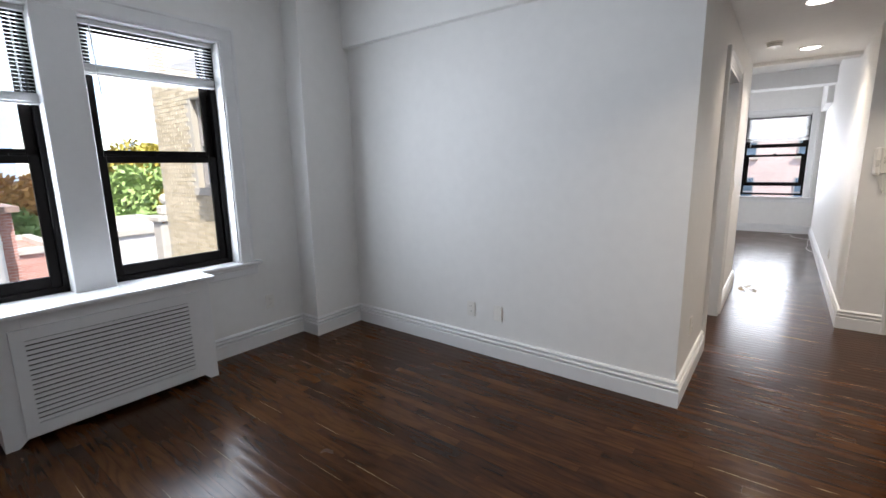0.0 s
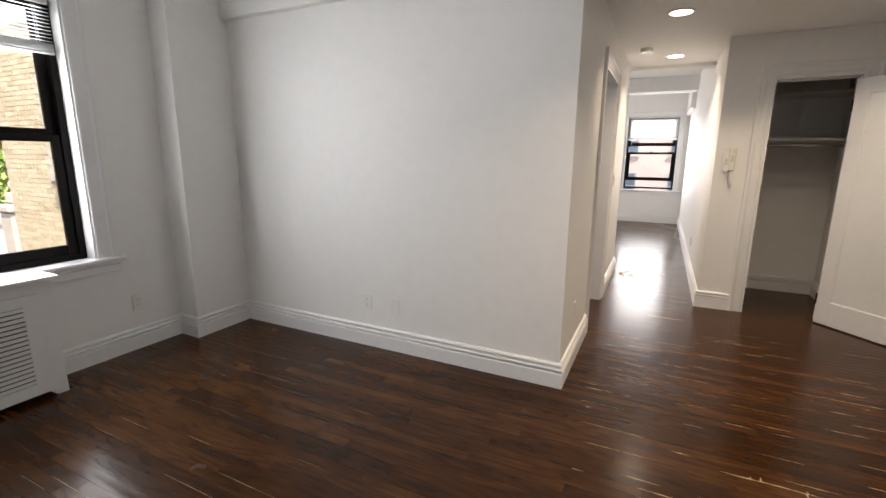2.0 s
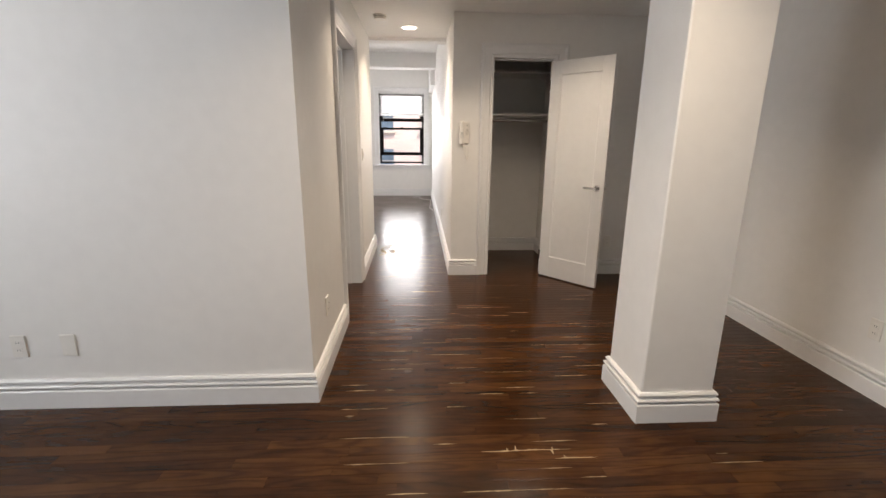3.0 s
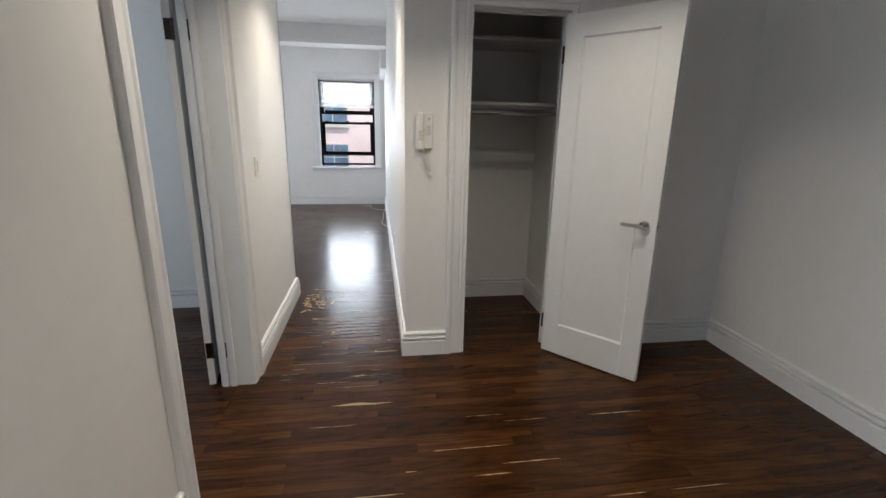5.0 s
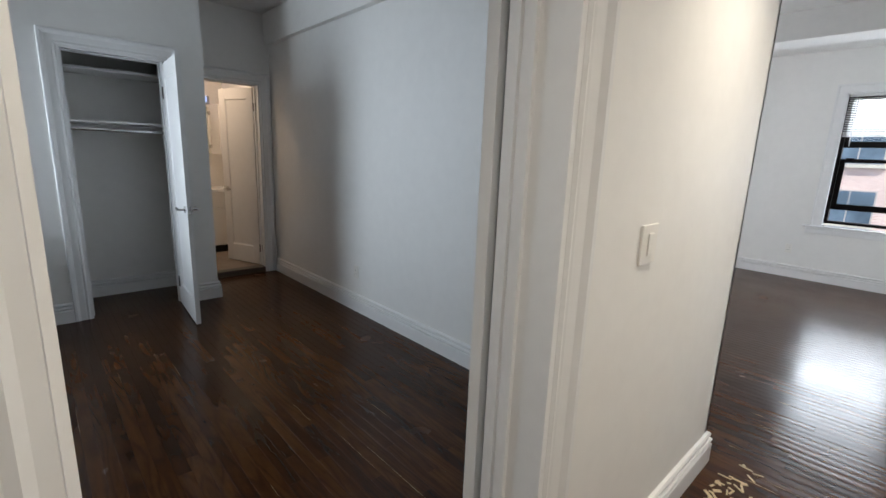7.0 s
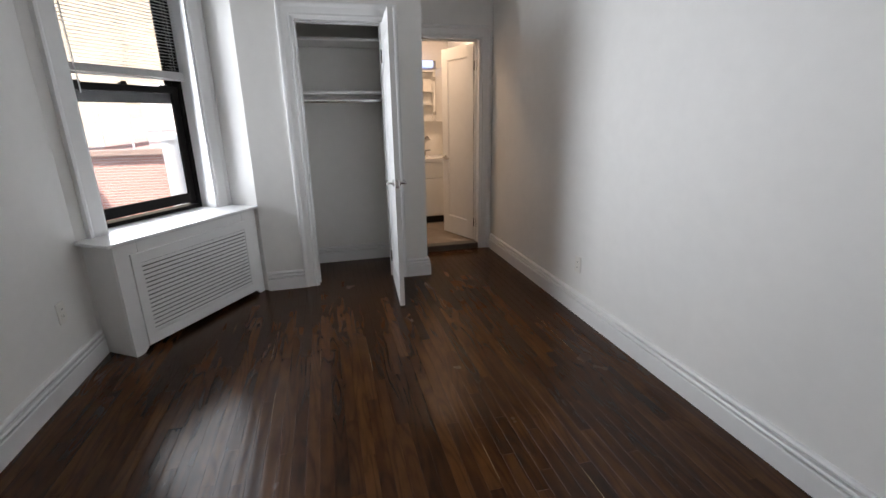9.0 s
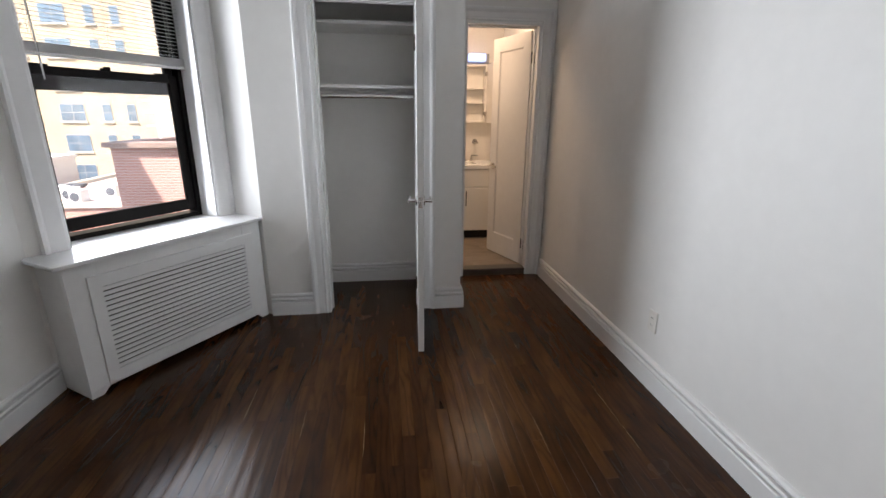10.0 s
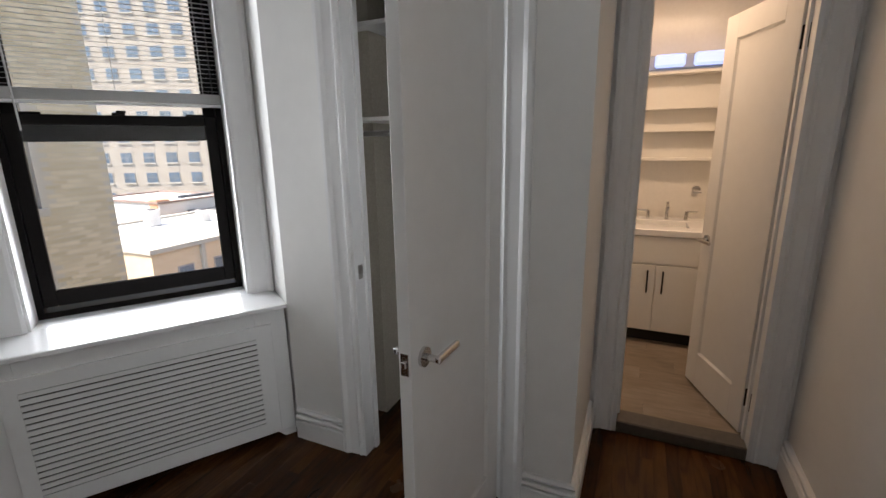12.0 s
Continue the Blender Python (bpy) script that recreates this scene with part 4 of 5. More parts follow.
for fy, h in ((5.40, 0.03), (5.53, 0.10), (5.66, 0.03)):
    bm = B()
    rod(bm, (-6.50, fy, 0.885), (-6.50, fy, 0.885 + 0.035 + h), 0.013, 14, 0.010)
    if h > 0.05:
        rod(bm, (-6.50, fy, 1.005), (-6.39, fy, 0.985), 0.010, 12)
        rod(bm, (-6.39, fy, 0.987), (-6.39, fy, 0.965), 0.009, 12)
    else:
        box(bm, -6.507, -6.493, fy - (0.075 if fy < 5.5 else 0), fy + (0.075 if fy > 5.5 else 0), 0.943, 0.955, 0.003)
    tap = thing("basin_tap" if h > 0.05 else "tap_handle", bm, CHROME, "polished chrome basin tap" if h > 0.05 else "polished chrome tap handle", "tap")
bm = B()
CBX = -6.52
box(bm, -6.65, -6.64, 5.04, 5.80, 1.34, 1.93)
cab = thing("medicine_cabinet", bm, VANITY, "open white medicine cabinet with empty shelves", "cabinet")
for a in ((5.02, 5.04, 1.32, 1.95, "side_panel"), (5.80, 5.82, 1.32, 1.95, "side_panel"), (5.04, 5.80, 1.32, 1.34, "bottom_panel"), (5.04, 5.80, 1.93, 1.95, "top_panel")):
    bm = B()
    box(bm, -6.65, CBX, a[0], a[1], a[2], a[3], 0.001)
    part(a[4], bm, VANITY, cab)
for zz in (1.53, 1.69):
    bm = B()
    box(bm, -6.64, CBX - 0.004, 5.04, 5.80, zz, zz + 0.008)
    part("shelf", bm, VANITY, cab)
bm = B()
box(bm, CBX, CBX + 0.36, 5.822, 5.842, 1.32, 1.95, 0.002)
dd = part("door", bm, VANITY, cab, "white cabinet door swung open")
for zz in (1.42, 1.85):
    bm = B()
    box(bm, CBX - 0.05, CBX + 0.03, 5.800, 5.8215, zz - 0.022, zz + 0.022, 0.003)
    part("hinge", bm, CHROME, dd)
bm = B()
box(bm, -6.65, -6.62, 5.05, 5.86, 1.975, 2.075, 0.003)
vl = thing("vanity_light", bm, STEEL, "bar light with lit frosted glass blocks", "wall light")
for y0 in (5.10, 5.355, 5.61):
    bm = B()
    box(bm, -6.62, -6.54, y0, y0 + 0.20, 1.985, 2.07, 0.012)
    part("glass_block", bm, FROST, vl, "glowing frosted glass block")
bm = B()
rod(bm, (-6.65, 5.72, 1.10), (-6.63, 5.72, 1.10), 0.03, 18)
rod(bm, (-6.63, 5.72, 1.10), (-6.57, 5.72, 1.09), 0.008, 10)
rod(bm, (-6.575, 5.69, 1.09), (-6.575, 5.75, 1.09), 0.010, 10)
thing("robe_hook", bm, CHROME, "small chrome hook on the wall", "hook")


# ---- outside ----
GZ = -15.0
bm = B()
box(bm, -900, 900, -900, 900, GZ - 1, GZ)
thing("ground", bm, GROUND, "grey street ground far below", "ground", kind="structure")


def facade(name, M, width, z0, z1, depth, wall, cols, rows, label, trim=None, sills=True, parapet=0.6, roof=ROOF):
    """A building: M stands at its front's left foot as seen, u to the right, v up. cols: (u, width) of windows; rows: (z, height)."""
    root = empty(name, M @ Vector((width / 2, z0, -depth / 2)), label, "building")
    bm = B()
    box(bm, 0, width, z0, z1, -depth, 0, 0.0, M)
    part("wall", bm, wall, root)
    bm = B()
    for a in ((-0.1, width + 0.1, -0.35, 0.12), (-0.1, width + 0.1, -depth - 0.1, -depth + 0.3), (-0.1, 0.3, -depth + 0.3, -0.35), (width - 0.3, width + 0.1, -depth + 0.3, -0.35)):
        box(bm, a[0], a[1], z1, z1 + parapet * 0.4, a[2], a[3], 0.0, M)
    part("parapet", bm, trim or wall, root)
    for u, w in cols:
        for z, h in rows:
            bm = B()
            box(bm, u, u + w, z, z + h, 0.0, 0.05, 0.0, M)
            wi = part("window", bm, mat_frame, root)
            n = max(1, round(w / 0.9))
            bm = B()
            for i in range(n):
                p0, p1 = u + 0.06 + (w - 0.06) / n * i, u + (w - 0.06) / n * (i + 1)
                box(bm, p0, p1, z + 0.06, z + h / 2 - 0.03, 0.05, 0.062, 0.0, M)
                box(bm, p0, p1, z + h / 2 + 0.03, z + h - 0.06, 0.05, 0.062, 0.0, M)
            part("pane", bm, FARGLASS, wi)
            if sills:
                bm = B()
                box(bm, u - 0.1, u + w + 0.1, z - 0.15, z, 0.0, 0.14, 0.0, M)
                part("sill", bm, trim or STONE, wi)
    return root


mat_frame = mat("far_window_frame", (0.30, 0.28, 0.26), 0.5, spread=0.1)


def brick_face(name, M, u0, u1, z0, z1, label, holes=(), singles=0):
    """Running bond in yellow brick over pale mortar, each brick proud of its joint."""
    root = empty(name, M @ Vector(((u0 + u1) / 2, z0, -0.5)), label, "building")
    bm = B()
    edges = sorted({u0, u1, *[h[0] for h in holes], *[h[1] for h in holes]})
    for a, b in zip(edges[:-1], edges[1:]):
        cuts = sorted([h for h in holes if h[0] <= a and h[1] >= b], key=lambda h: h[2])
        z = z0
        for h in cuts:
            box(bm, a, b, z, h[2], -0.35, 0, 0.0, M)
            z = h[3]
        box(bm, a, b, z, z1, -0.35, 0, 0.0, M)
    part("wall", bm, MORTAR, root)
    BW, BH, J = 0.205, 0.062, 0.011
    proto = B()
    box(proto, 0, BW, 0, BH, 0.0, 0.006)
    bme = finish("brick", proto, YBRICK)
    verts, faces, n = [], [], 0
    r = random.Random(3)
    row = 0
    z = z0
    while z + BH < z1:
        u = u0 + (0 if row % 2 else (BW + J) / 2)
        while u + BW < u1:
            if not any(h[0] - BW < u < h[1] and h[2] - BH < z < h[3] for h in holes):
                if n < singles and 0.0 < z < 2.6:
                    ob = new("brick", bme)
                    ob.parent = root
                    ob.matrix_parent_inverse = root.matrix_world.inverted()
                    ob.matrix_basis = M @ Matrix.Translation((u, z, r.uniform(-0.002, 0.002)))
                    n += 1
                else:
                    d = 0.006 + r.uniform(-0.002, 0.003)
                    k = len(verts)
                    for q in ((u, z, 0), (u + BW, z, 0), (u + BW, z + BH, 0), (u, z + BH, 0), (u, z, d), (u + BW, z, d), (u + BW, z + BH, d), (u, z + BH, d)):
                        verts.append(M @ Vector(q))
                    faces += [(k + 4, k + 5, k + 6, k + 7), (k, k + 1, k + 5, k + 4), (k + 1, k + 2, k + 6, k + 5), (k + 2, k + 3, k + 7, k + 6), (k + 3, k, k + 4, k + 7)]
            u += BW + J
        z += BH + J
        row += 1
    me = bpy.data.meshes.new("bricks")
    me.from_pydata(verts, [], faces)
    me.materials.append(YBRICK)
    ob = new("bricks", me)
    ob.parent = root
    ob.matrix_parent_inverse = root.matrix_world.inverted()
    tagged(ob, "yellow bricks of the wall", kind="stuff")
    for h in holes:
        bm = B()
        for a in ((h[0], h[0] + 0.06, h[2], h[3]), (h[1] - 0.06, h[1], h[2], h[3]), (h[0] + 0.06, h[1] - 0.06, h[2], h[2] + 0.06), (h[0] + 0.06, h[1] - 0.06, h[3] - 0.06, h[3]),
                  (h[0] + 0.06, h[1] - 0.06, (h[2] + h[3]) / 2 - 0.03, (h[2] + h[3]) / 2 + 0.03)):
            box(bm, a[0], a[1], a[2], a[3], -0.2, -0.1, 0.0, M)
        wi = part("window", bm, mat_frame, root, "grey framed sash window")
        bm = B()
        box(bm, h[0] + 0.05, h[1] - 0.05, h[2] + 0.05, h[3] - 0.05, -0.165, -0.16, 0.0, M)
        part("pane", bm, FARGLASS, wi)
        bm = B()
        box(bm, h[0] - 0.08, h[1] + 0.08, h[2] - 0.13, h[2], -0.12, 0.05, 0.005, M)
        part("sill", bm, STONE, wi)
    return root


# the house's own wings of yellow brick, either side of the court
brick_face("brick_wing", basis((-9.66, 3.78, 0), (1, 0)), 0.0, 5.0, -3.0, 8.0, "yellow brick wing of the house with sash windows", [(1.5, 2.4, 1.12, 2.6)], 150)
brick_face("brick_wing", basis((-3.6, -3.4, 0), (-1, 0)), 0.0, 4.1, -5.0, 9.0, "yellow brick wing of the house across the court", [(2.13, 3.03, 0.55, 2.2), (2.03, 2.93, -2.0, -0.36)], 150)

# the low red brick building across the court, with its flue
facade("brick_building", basis((-11.0, -0.75, 0), (0, 1)), 2.5, GZ, 0.74, 5.0, NEARBRICK, [], [], "low red brick building with a flat roof", COPING, parapet=0.25)
bm = B()
rod(bm, (-10.78, 1.38, -4.0), (-10.78, 1.38, 1.02), 0.15, 20)
fl = thing("flue_pipe", bm, PIPE, "pale metal flue pipe strapped to the brick wall", "flue pipe")
bm = B()
rod(bm, (-10.78, 1.38, 1.02), (-10.78, 1.38, 1.12), 0.19, 20)
part("cap", bm, PIPE, fl)
for zz in (-1.6, 0.2):
    bm = B()
    rod(bm, (-10.78, 1.38, zz), (-10.78, 1.38, zz + 0.05), 0.16, 20)
    box(bm, -11.0, -10.8, 1.36, 1.40, zz, zz + 0.04)
    part("strap", bm, PIPE, fl)
bm = B()
for yy in (-0.5, 0.1, 0.7):
    box(bm, -12.6, -12.56, yy - 0.02, yy + 0.02, 0.7, 1.7)
for zz in (1.1, 1.4, 1.66):
    box(bm, -12.6, -12.57, -0.75, 1.0, zz, zz + 0.03)
thing("roof_railing", bm, PIPE, "pale railing of a roof terrace", "railing")
bm = B()
box(bm, -13.6, -12.9, 0.3, 1.0, 0.7, 2.2, 0.03)
thing("roof_vent", bm, WHITEW, "white box vent on the roof", "vent")
# beige tower wall with balconies
bt = facade("apartment_tower", basis((-30.0, -8.6, 0), (0, 1)), 11.7, GZ, 34, 14, BEIGE, [], [], "tall beige apartment tower with balconies", STONE)
for k in range(11):
    bm = B()
    zz = -2.2 + k * 2.9
    box(bm, -30.9, -29.9, 3.1, 3.75, zz, zz + 0.8)
    part("balcony", bm, STONE, bt)
    bm = B()
    box(bm, -31.0, -29.6, 3.1, 3.14, zz + 0.95, zz + 2.5)
    part("window", bm, FARGLASS, bt)
# tan brick apartment house
TANROWS = [(-7.6 + 2.75 * i, 1.55) for i in range(13)]
TANCOLS = [(1.9, 0.62), (3.8, 0.75), (6.1, 2.15), (9.5, 0.78), (10.95, 0.42), (12.1, 0.82), (14.6, 2.1), (18.2, 0.8), (20.3, 0.8)]
facade("apartment_house", basis((-48.0, -39.4, 0), (0, 1)), 23.4, GZ, 31, 15, TAN, TANCOLS, TANROWS, "tan brick apartment house with many sash windows", STONE)
GREYROWS = [(-9.0 + 2.8 * i, 1.5) for i in range(15)]
facade("apartment_house", basis((-41.2, -66.4, 0), (-0.438, 0.899)), 27.0, GZ, 36, 15, GREYTAN, [(1.2 + 3.15 * i, 1.6) for i in range(8)], GREYROWS, "grey-tan brick apartment house with a window grid", STONE)
# lower roofs
facade("brick_building", basis((-26.0, -16.2, 0), (0, 1)), 8.0, GZ, -3.3, 13.0, RBRICK, [(1.2, 0.9), (3.6, 0.9), (5.9, 0.9)], [(-6.2, 1.6)], "low red brick building with a dark roof", STONE)
facade("white_building", basis((-23.0, -34.0, 0), (0, 1)), 8.6, GZ, -2.35, 6.0, WHITEW, [(3.2, 0.8), (5.6, 0.8)], [(-5.2, 0.9), (-8.2, 1.4)], "low white rendered building with a flat roof", COPING, parapet=0.3)
CREAM = masonry("cream_orange_brick", ((0.56, 0.40, 0.24), (0.64, 0.48, 0.30)), (0.58, 0.48, 0.36))
PALEROOF = mat("pale_roof_coating", (0.62, 0.62, 0.60), 0.7, spread=0.2, grain=2, big=0.4)
cream = facade("cream_building", basis((-14.6, -13.7, 0), (-1, 0)), 9.8, GZ, -3.0, 9.0, CREAM, [(1.1, 0.8), (3.0, 0.8), (4.9, 0.8), (7.2, 0.8)], [(-5.4, 1.6), (-8.6, 1.6)],
               "low cream brick row house with a pale roof", STONE, parapet=0.5)
bm = B()
box(bm, -24.3, -14.7, -22.6, -13.9, -3.0, -2.93)
part("roof", bm, PALEROOF, cream, "pale coated flat roof")
for u in (2.4, 6.4):
    bm = B()
    box(bm, -14.6 - u - 0.09, -14.6 - u + 0.09, -13.7, -13.52, GZ, -3.0)
    part("pilaster", bm, STONE, cream)
# dark parapet wall behind, a white bulkhead with a sloping side, rooftop clutter
bm = B()
box(bm, -30.6, -26.0, -27.6, -27.3, -3.2, -2.15, 0.02)
thing("parapet_wall", bm, ROOF, "dark felted parapet wall on a rooftop", "parapet", kind="structure")
bm = B()
pts = [(-27.6, -20.8, -3.0), (-29.2, -19.2, -3.0), (-29.2, -19.2, -1.55), (-28.5, -19.9, -1.55)]
lo = [bm.verts.new(p) for p in pts]
hi = [bm.verts.new((x - 1.6, y - 1.6, z)) for x, y, z in pts]
bm.faces.new(lo)
bm.faces.new(hi[::-1])
for i in range(4):
    bm.faces.new((lo[i], hi[i], hi[(i + 1) % 4], lo[(i + 1) % 4]))
thing("roof_bulkhead", bm, WHITEW, "white rooftop bulkhead with a sloping back", "bulkhead")
facade("dark_roof_building", basis((-25.2, -26.0, 0), (0, 1)), 11.0, GZ, -3.2, 8.0, RBRICK, [(9.3, 0.9)], [(-5.2, 1.5)], "red brick row house with a dark felt roof", ROOF, parapet=0.4)
bm = B()
box(bm, -33.2, -25.5, -25.7, -15.3, -3.2, -3.12)
thing("felt_roof", bm, ROOF, "dark felt roof covering", "roof", kind="structure")
rc = random.Random(4)
for k, (x, y) in enumerate(((-27.6, -24.3), (-28.2, -24.0), (-28.9, -23.6), (-26.4, -21.6), (-26.9, -18.0), (-19.2, -20.4), (-21.4, -19.0))):
    h, w = rc.uniform(0.6, 1.2), rc.uniform(0.3, 0.5)
    bm = B()
    z0 = -2.93 if x > -24 else -3.12
    box(bm, x - w, x + w, y - w * 0.8, y + w * 0.8, z0, z0 + h, 0.03)
    unit = thing("roof_unit", bm, WHITEW, "white rooftop ventilation unit", "roof unit", "rooftop vents")
    bm = B()
    rod(bm, (x, y, z0 + h), (x, y, z0 + h + 0.06), w * 0.6, 14)
    part("fan_guard", bm, ROOF, unit)
for x, y, h in ((-22.4, -17.2, 1.5), (-20.2, -16.0, 0.9), (-26.2, -16.6, 0.8)):
    bm = B()
    rod(bm, (x, y, -3.1), (x, y, -3.0 + h), 0.06, 10)
    thing("vent_pipe", bm, ROOF, "dark vent pipe on the roof", "vent pipe")
facade("roof_hut", basis((-33.0, -22.0, 0), (0, 1)), 4.4, -4.0, -1.7, 4.0, WHITEW, [], [], "white box structure on the roof", WHITEW)
r = random.Random(21)
for k in range(9):
    x, y = -27.0 - r.random() * 3, -15.4 + k * 0.85
    ac = B()
    box(ac, x - 0.4, x + 0.4, y - 0.3, y + 0.3, -3.3, -2.6, 0.03)
    a = thing("air_conditioner", ac, WHITEW, "white rooftop air conditioner unit", "air conditioner", "rooftop units")
    bm = B()
    rod(bm, (x + 0.4, y, -2.95), (x + 0.42, y, -2.95), 0.24, 14)
    part("fan_grille", bm, ROOF, a)
bm = B()
box(bm, -23.9, -22.95, -26.4, -25.5, -5.0, -2.1, 0.02)
thing("chimney", bm, mat("orange_terracotta", (0.50, 0.26, 0.15), 0.8, spread=0.2), "terracotta coloured chimney stack", "chimney")
bm = B()
box(bm, -25.9, -24.3, -14.6, -11.8, -4.3, -4.15)
thing("awning", bm, GREENAWN, "flat green canvas awning", "awning")
# low houses towards the park
facade("stone_house", basis((-23.0, 6.3, 0), (0, 1)), 4.0, GZ, -1.35, 8.0, WHITEW, [], [], "pale low house with a plain parapet", STONE)
facade("brick_building", basis((-25.0, 2.6, 0), (0, 1)), 2.6, GZ, -1.9, 6.0, RBRICK, [(0.4, 0.7)], [(-4.2, 1.3)], "small brown brick house by the park", STONE)
bm = B()
box(bm, -20.6, -19.8, 7.35, 8.6, -6.0, -0.6, 0.05)
pier = thing("stone_pier", bm, STONE, "carved limestone parapet pier with an urn", "pier")
bm = B()
box(bm, -20.7, -19.7, 7.25, 8.7, -0.6, -0.35, 0.05)
box(bm, -20.5, -19.9, 7.5, 8.4, -0.35, 0.05, 0.08)
part("cornice", bm, STONE, pier)
bm = B()
bmesh.ops.create_icosphere(bm, subdivisions=2, radius=0.24, matrix=Matrix.Translation((-20.2, 7.8, 0.3)))
rod(bm, (-20.2, 7.8, 0.02), (-20.2, 7.8, 0.14), 0.12, 10)
part("urn", bm, STONE, pier)


def tree(x, y, top, radius, leaves, label, seed):
    """Trunk, limbs and a crown of many small leaf sheets in uneven clumps."""
    r = random.Random(seed)
    root = empty("tree", (x, y, GZ), label, "tree")
    bm = B()
    h = top - GZ
    rod(bm, (x, y, GZ), (x + 0.2, y, GZ + h * 0.55), 0.32, 9, 0.18)
    for k in range(7):
        a = r.uniform(0, 6.28)
        z = GZ + h * r.uniform(0.4, 0.6)
        rod(bm, (x + 0.15, y, z), (x + math.cos(a) * radius * 0.7, y + math.sin(a) * radius * 0.7, z + h * r.uniform(0.12, 0.3)), 0.13, 6, 0.04)
    part("trunk", bm, BARK, root)
    verts, faces = [], []
    clumps = []
    for k in range(44):
        a, e = r.uniform(0, 6.28), r.uniform(-0.9, 1.0)
        q = radius * r.uniform(0.45, 1.0)
        clumps.append((x + math.cos(a) * q * math.cos(e), y + math.sin(a) * q * math.cos(e), top - h * 0.27 + math.sin(e) * h * 0.25, r.uniform(0.6, 1.25) * radius * 0.36))
    for cx, cy, cz, cr in clumps:
        for k in range(240):
            d = Vector((r.gauss(0, 1), r.gauss(0, 1), r.gauss(0, 0.8))).normalized() * cr * r.uniform(0.55, 1.05)
            c = Vector((cx, cy, cz)) + d
            u = Vector((r.gauss(0, 1), r.gauss(0, 1), r.gauss(0, 1))).normalized()
            w = u.orthogonal().normalized()
            s = r.uniform(0.14, 0.32)
            i = len(verts)
            verts += [c - u * s, c + w * s * 0.6, c + u * s, c - w * s * 0.6]
            faces.append((i, i + 1, i + 2, i + 3))
    me = bpy.data.meshes.new("crown")
    me.from_pydata(verts, [], faces)
    me.materials.append(leaves)
    ob = new("crown", me)
    ob.parent = root
    ob.matrix_parent_inverse = root.matrix_world.inverted()
    return root


tree(-46, 6.6, 1.6, 3.6, LEAFO, "street tree with orange autumn leaves", 1)
tree(-43, 5.4, -0.8, 3.0, LEAFG, "street tree with green leaves", 2)
tree(-38, 6.6, -1.8, 2.6, LEAFG, "street tree with fresh green leaves", 3)
tree(-50, 17.5, 4.2, 3.8, LEAFY, "tall street tree with yellow autumn leaves", 4)
tree(-44, 15.2, 2.0, 3.4, LEAFG, "tall street tree with green leaves", 5)
tree(-36, 12.2, -1.2, 3.0, LEAFG, "street tree with green leaves", 6)
tree(-52, 12.5, 2.4, 3.4, LEAFY, "street tree with yellow autumn leaves", 7)
tree(-50, 9.2, 0.6, 3.2, LEAFO, "street tree with orange autumn leaves", 8)
tree(-41, 17.6, 0.8, 3.0, LEAFY, "street tree turning yellow", 9)
# skyline
for x, y, w, z1 in ((-600, 92, 15, 68), (-640, 74, 12, 26), (-660, 64, 9, 30), (-680, 226, 12, 40)):
    bm = B()
    box(bm, x - w, x, y - w / 2, y + w / 2, GZ, z1)
    thing("tower", bm, BLUEGL, "distant blue glass tower on the skyline", "tower", kind="structure")
# opposite the far room
facade("apartment_house", basis((-13.0, 33.0, 0), (1, 0)), 24.0, GZ, 22, 12, PINKB, [(2.0, 1.9), (5.6, 1.9), (9.6, 1.9), (13.4, 1.9), (17.4, 1.9)],
       [(-7.0 + 2.9 * i, 1.7) for i in range(9)], "red brick apartment house with pale bays", STONE)
for u in (-5.2, 1.6):
    bm = B()
    box(bm, u, u + 1.6, 32.5, 33.0, GZ, 21)
    thing("facade_bay", bm, WHITEW, "pale rendered bay on the brick front", "bay", kind="structure")
facade("white_building", basis((-9.0, 18.0, 0), (1, 0)), 16.0, GZ, -2.6, 9.0, WHITEW, [], [], "low white building with a pale flat roof", WHITEW, roof=WHITEW)


# ---- oak strip floor ----
STRIP = 0.0572


def board(bm, x0, x1, y0, y1, z=0.0):
    """A floor strip with eased upper edges, open below."""
    e = 0.0004
    lo = [bm.verts.new(p) for p in ((x0, y0, z - 0.012), (x1, y0, z - 0.012), (x1, y1, z - 0.012), (x0, y1, z - 0.012))]
    mi = [bm.verts.new(p) for p in ((x0, y0, z - e), (x1, y0, z - e), (x1, y1, z - e), (x0, y1, z - e))]
    hi = [bm.verts.new(p) for p in ((x0 + e, y0 + e, z), (x1 - e, y0 + e, z), (x1 - e, y1 - e, z), (x0 + e, y1 - e, z))]
    for i in range(4):
        j = (i + 1) % 4
        bm.faces.new((lo[i], lo[j], mi[j], mi[i]))
        bm.faces.new((mi[i], mi[j], hi[j], hi[i]))
    bm.faces.new(hi)


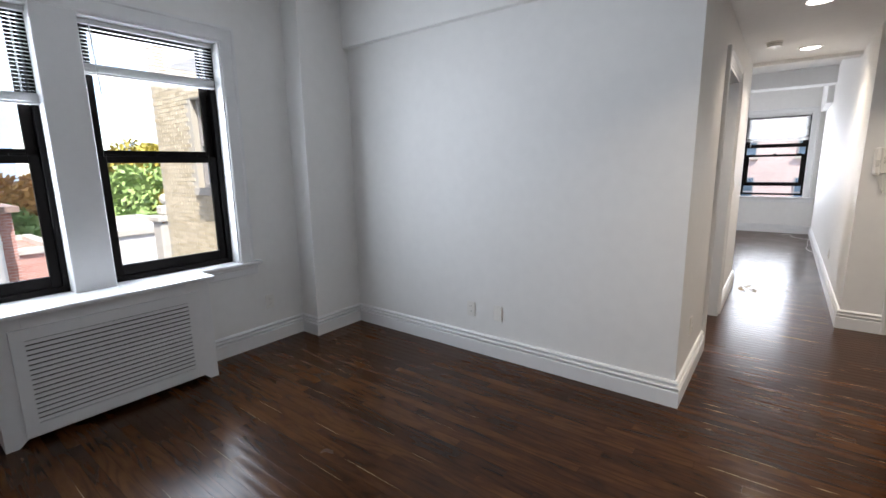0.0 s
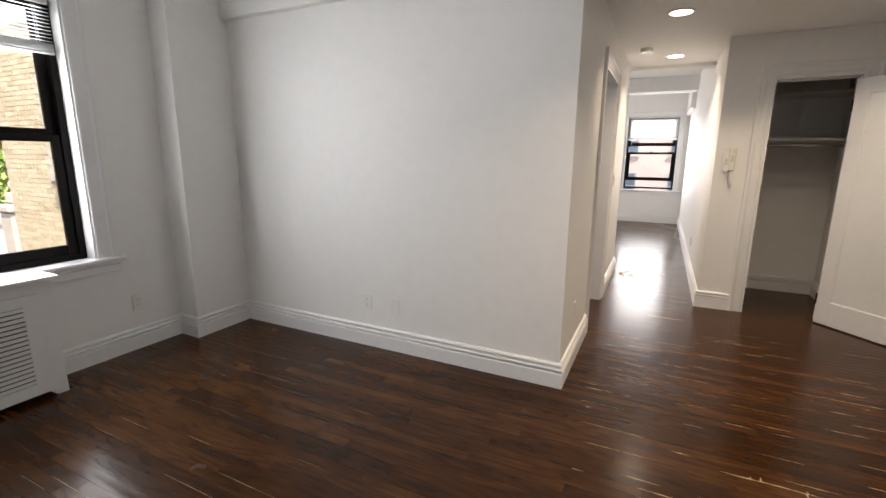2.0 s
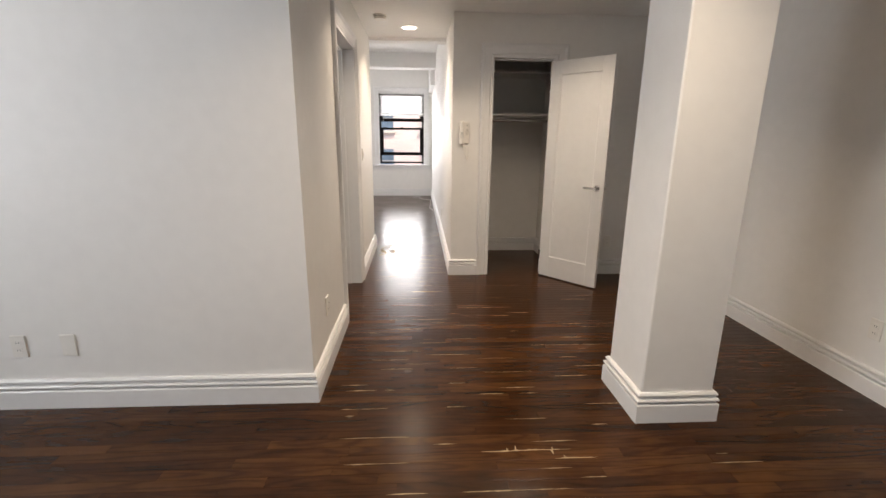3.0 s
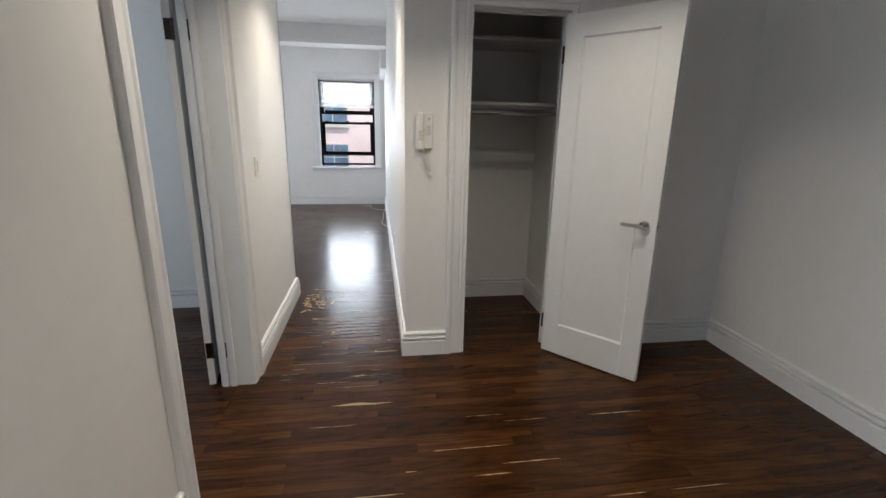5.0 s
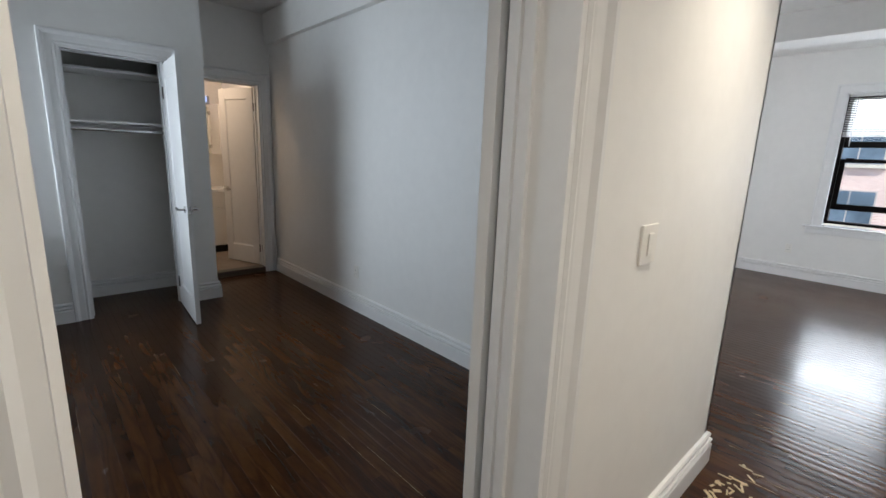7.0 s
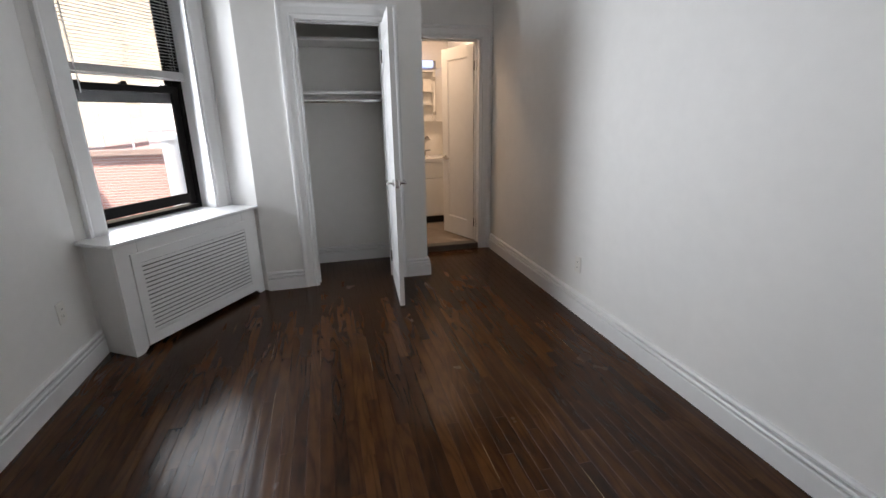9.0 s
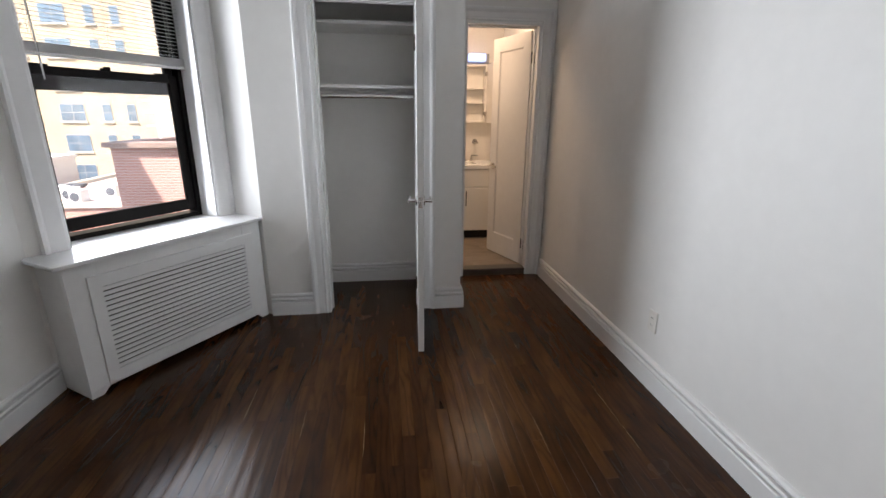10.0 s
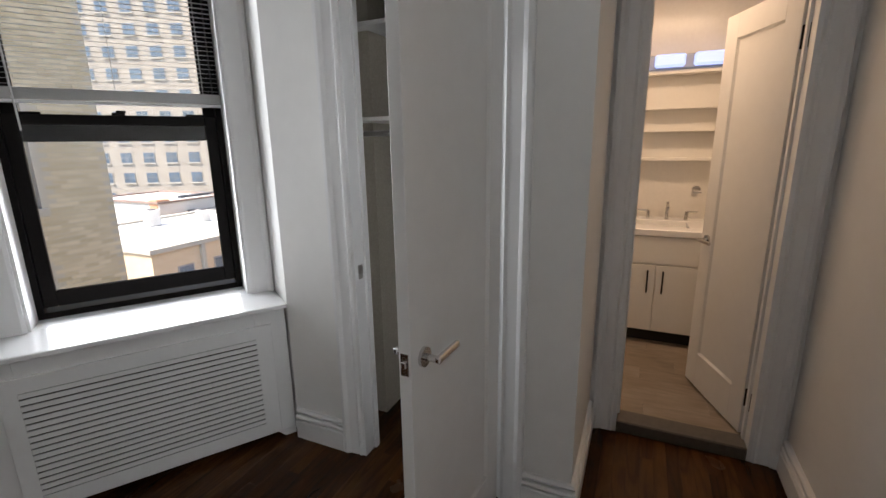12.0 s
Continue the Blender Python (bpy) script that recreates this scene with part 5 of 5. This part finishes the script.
floor_ob = bpy.data.objects["floor"]
rng = random.Random(7)
rest = B()
LENGTHS = [0.45, 0.7, 0.95, 1.25, 1.6]
shared = {}
for ln in LENGTHS:
    bm = B()
    board(bm, 0.0002, ln - 0.0002, 0.0002, STRIP - 0.0002)
    shared[ln] = finish("floor_board", bm, OAK)
ZONES = [  # x0, x1, y0, y1
    (-3.28, 2.64, -2.8, 2.885), (-0.47, 2.64, 2.885, 5.04), (-5.0, -0.47, 2.885, 6.03), (-4.2, 0.485, 6.22, 11.25),
    (-0.47, 0.485, 5.04, 6.22), (0.485, 1.62, 5.04, 6.05)]
singles = 0
for x0, x1, y0, y1 in ZONES:
    r0, r1 = math.floor(y0 / STRIP), math.ceil(y1 / STRIP)
    for r in range(r0, r1):
        a, b = max(r * STRIP, y0), min((r + 1) * STRIP, y1)
        if b - a < 0.004:
            continue
        x = x0 - rng.random() * 0.5
        while x < x1:
            ln = rng.choice(LENGTHS)
            s, e = max(x, x0), min(x + ln, x1)
            whole = s == x and e == x + ln and b - a > STRIP - 0.001
            near = (-0.45 < (s + e) / 2 < 1.3 and 1.6 < a < 6.2) or (-3.6 < (s + e) / 2 < -1.4 and 4.0 < a < 6.0)
            if whole and near and singles < 300:
                ob = new("floor_board", shared[ln])
                ob.parent = floor_ob
                ob.location = (x, a, 0)
                singles += 1
            elif e - s > 0.01:
                board(rest, s + 0.0002, e - 0.0002, a + 0.0002, b - 0.0002)
            x += ln
fr = new("floor_boards", finish("floor_boards", rest, OAK))
fr.parent = floor_ob
tagged(fr, "dark stained oak strip boards", kind="stuff")

# filler showing in worn seams
bm = B()
rng = random.Random(11)
for k in range(240):
    zone = rng.random()
    if zone < 0.45:
        x, y = rng.uniform(-0.3, 1.5), rng.uniform(1.2, 4.9)
    elif zone < 0.75:
        x, y = rng.uniform(-0.35, 0.42), rng.uniform(4.6, 7.5)
    elif zone < 0.88:
        x, y = rng.uniform(-2.9, -1.2), rng.uniform(0.4, 2.2)
    else:
        x, y = rng.uniform(-3.8, -1.2), rng.uniform(3.4, 5.7)
    y = round(y / STRIP) * STRIP
    ln = rng.uniform(0.05, 0.34) if zone < 0.75 else rng.uniform(0.08, 0.4)
    n = max(4, int(ln / 0.02))
    up, dn = [], []
    peak = (0.0047 if zone < 0.75 else 0.0013) * rng.uniform(0.4, 1.0)
    for i in range(n + 1):
        s = i / n
        wv = peak * math.sin(math.pi * s) ** 0.6 * rng.uniform(0.25, 1.0) + 0.0002
        up.append(bm.verts.new((x + s * ln, y + wv, 0.0006)))
        dn.append(bm.verts.new((x + s * ln, y - wv * rng.uniform(0.2, 1.0), 0.0006)))
    for i in range(n):
        bm.faces.new((dn[i], dn[i + 1], up[i + 1], up[i]))
# worn gouges: a ragged stripe along a seam with splinters across it
def gouge(gx, gy, ln, wd, ticks):
    gy = round(gy / STRIP) * STRIP
    n = max(10, int(ln / 0.012))
    up, dn = [], []
    a, b = 0.5, 0.5
    for i in range(n + 1):
        s = i / n
        a = min(1.0, max(0.1, a + rng.uniform(-0.28, 0.28)))
        b = min(1.0, max(0.1, b + rng.uniform(-0.28, 0.28)))
        env = min(1.0, 4 * s + 0.05, 4 * (1 - s) + 0.05)
        up.append(bm.verts.new((gx + s * ln, gy + wd * a * env, 0.0007)))
        dn.append(bm.verts.new((gx + s * ln, gy - wd * 0.6 * b * env, 0.0007)))
    for i in range(n):
        bm.faces.new((dn[i], dn[i + 1], up[i + 1], up[i]))
    for k in range(ticks):
        tx = gx + ln * rng.uniform(0.05, 0.95)
        side, h, w = rng.choice((1, 1, -1)), rng.uniform(0.012, 0.032), rng.uniform(0.003, 0.006)
        lean = rng.uniform(-0.006, 0.006)
        q = [bm.verts.new(p) for p in ((tx - w, gy, 0.0008), (tx + w, gy, 0.0008), (tx + lean + w * 0.3, gy + side * h, 0.0008), (tx + lean - w * 0.3, gy + side * h, 0.0008))]
        bm.faces.new(q if side > 0 else q[::-1])


for gx, gy, ln, wd, tk in ((0.05, 4.535, 0.34, 0.015, 5), (0.43, 2.42, 0.42, 0.012, 4), (0.75, 2.36, 0.20, 0.006, 1), (0.13, 4.81, 0.13, 0.006, 2),
                           (-0.05, 5.09, 0.16, 0.006, 0), (0.21, 5.09, 0.24, 0.007, 1), (-0.01, 5.26, 0.36, 0.006, 2), (0.30, 5.26, 0.15, 0.008, 2),
                           (-0.12, 5.43, 0.44, 0.005, 4), (0.05, 5.60, 0.40, 0.006, 2), (-0.2, 5.66, 0.30, 0.004, 1), (0.10, 5.77, 0.30, 0.007, 3),
                           (-0.25, 5.89, 0.5, 0.005, 1), (0.0, 6.0, 0.4, 0.005, 1), (-0.2, 6.3, 0.4, 0.005, 0)):
    gouge(gx, gy, ln, wd, tk)
ff = new("floor_filler", finish("floor_filler", bm, FILLER))
ff.parent = floor_ob
tagged(ff, "pale filler in the worn seams", kind="stuff")

# loose chips at the hall's end
bm = B()
rng = random.Random(5)
for k in range(46):
    x, y = -0.30 + abs(rng.gauss(0, 0.13)), rng.gauss(6.07, 0.16)
    a, ln, wd = rng.uniform(0, 3.14), rng.uniform(0.014, 0.062), rng.uniform(0.005, 0.016)
    box(bm, -ln / 2, ln / 2, -wd / 2, wd / 2, 0, 0.0025, 0.0, pose(max(x, -0.34), y, 0.0005, rng.uniform(0, 8), rng.uniform(0, 5), math.degrees(a)))
tagged(new("wood_chips", finish("wood_chips", bm, CHIP)), "pale wood chips scattered on the floor", "debris", kind="stuff")
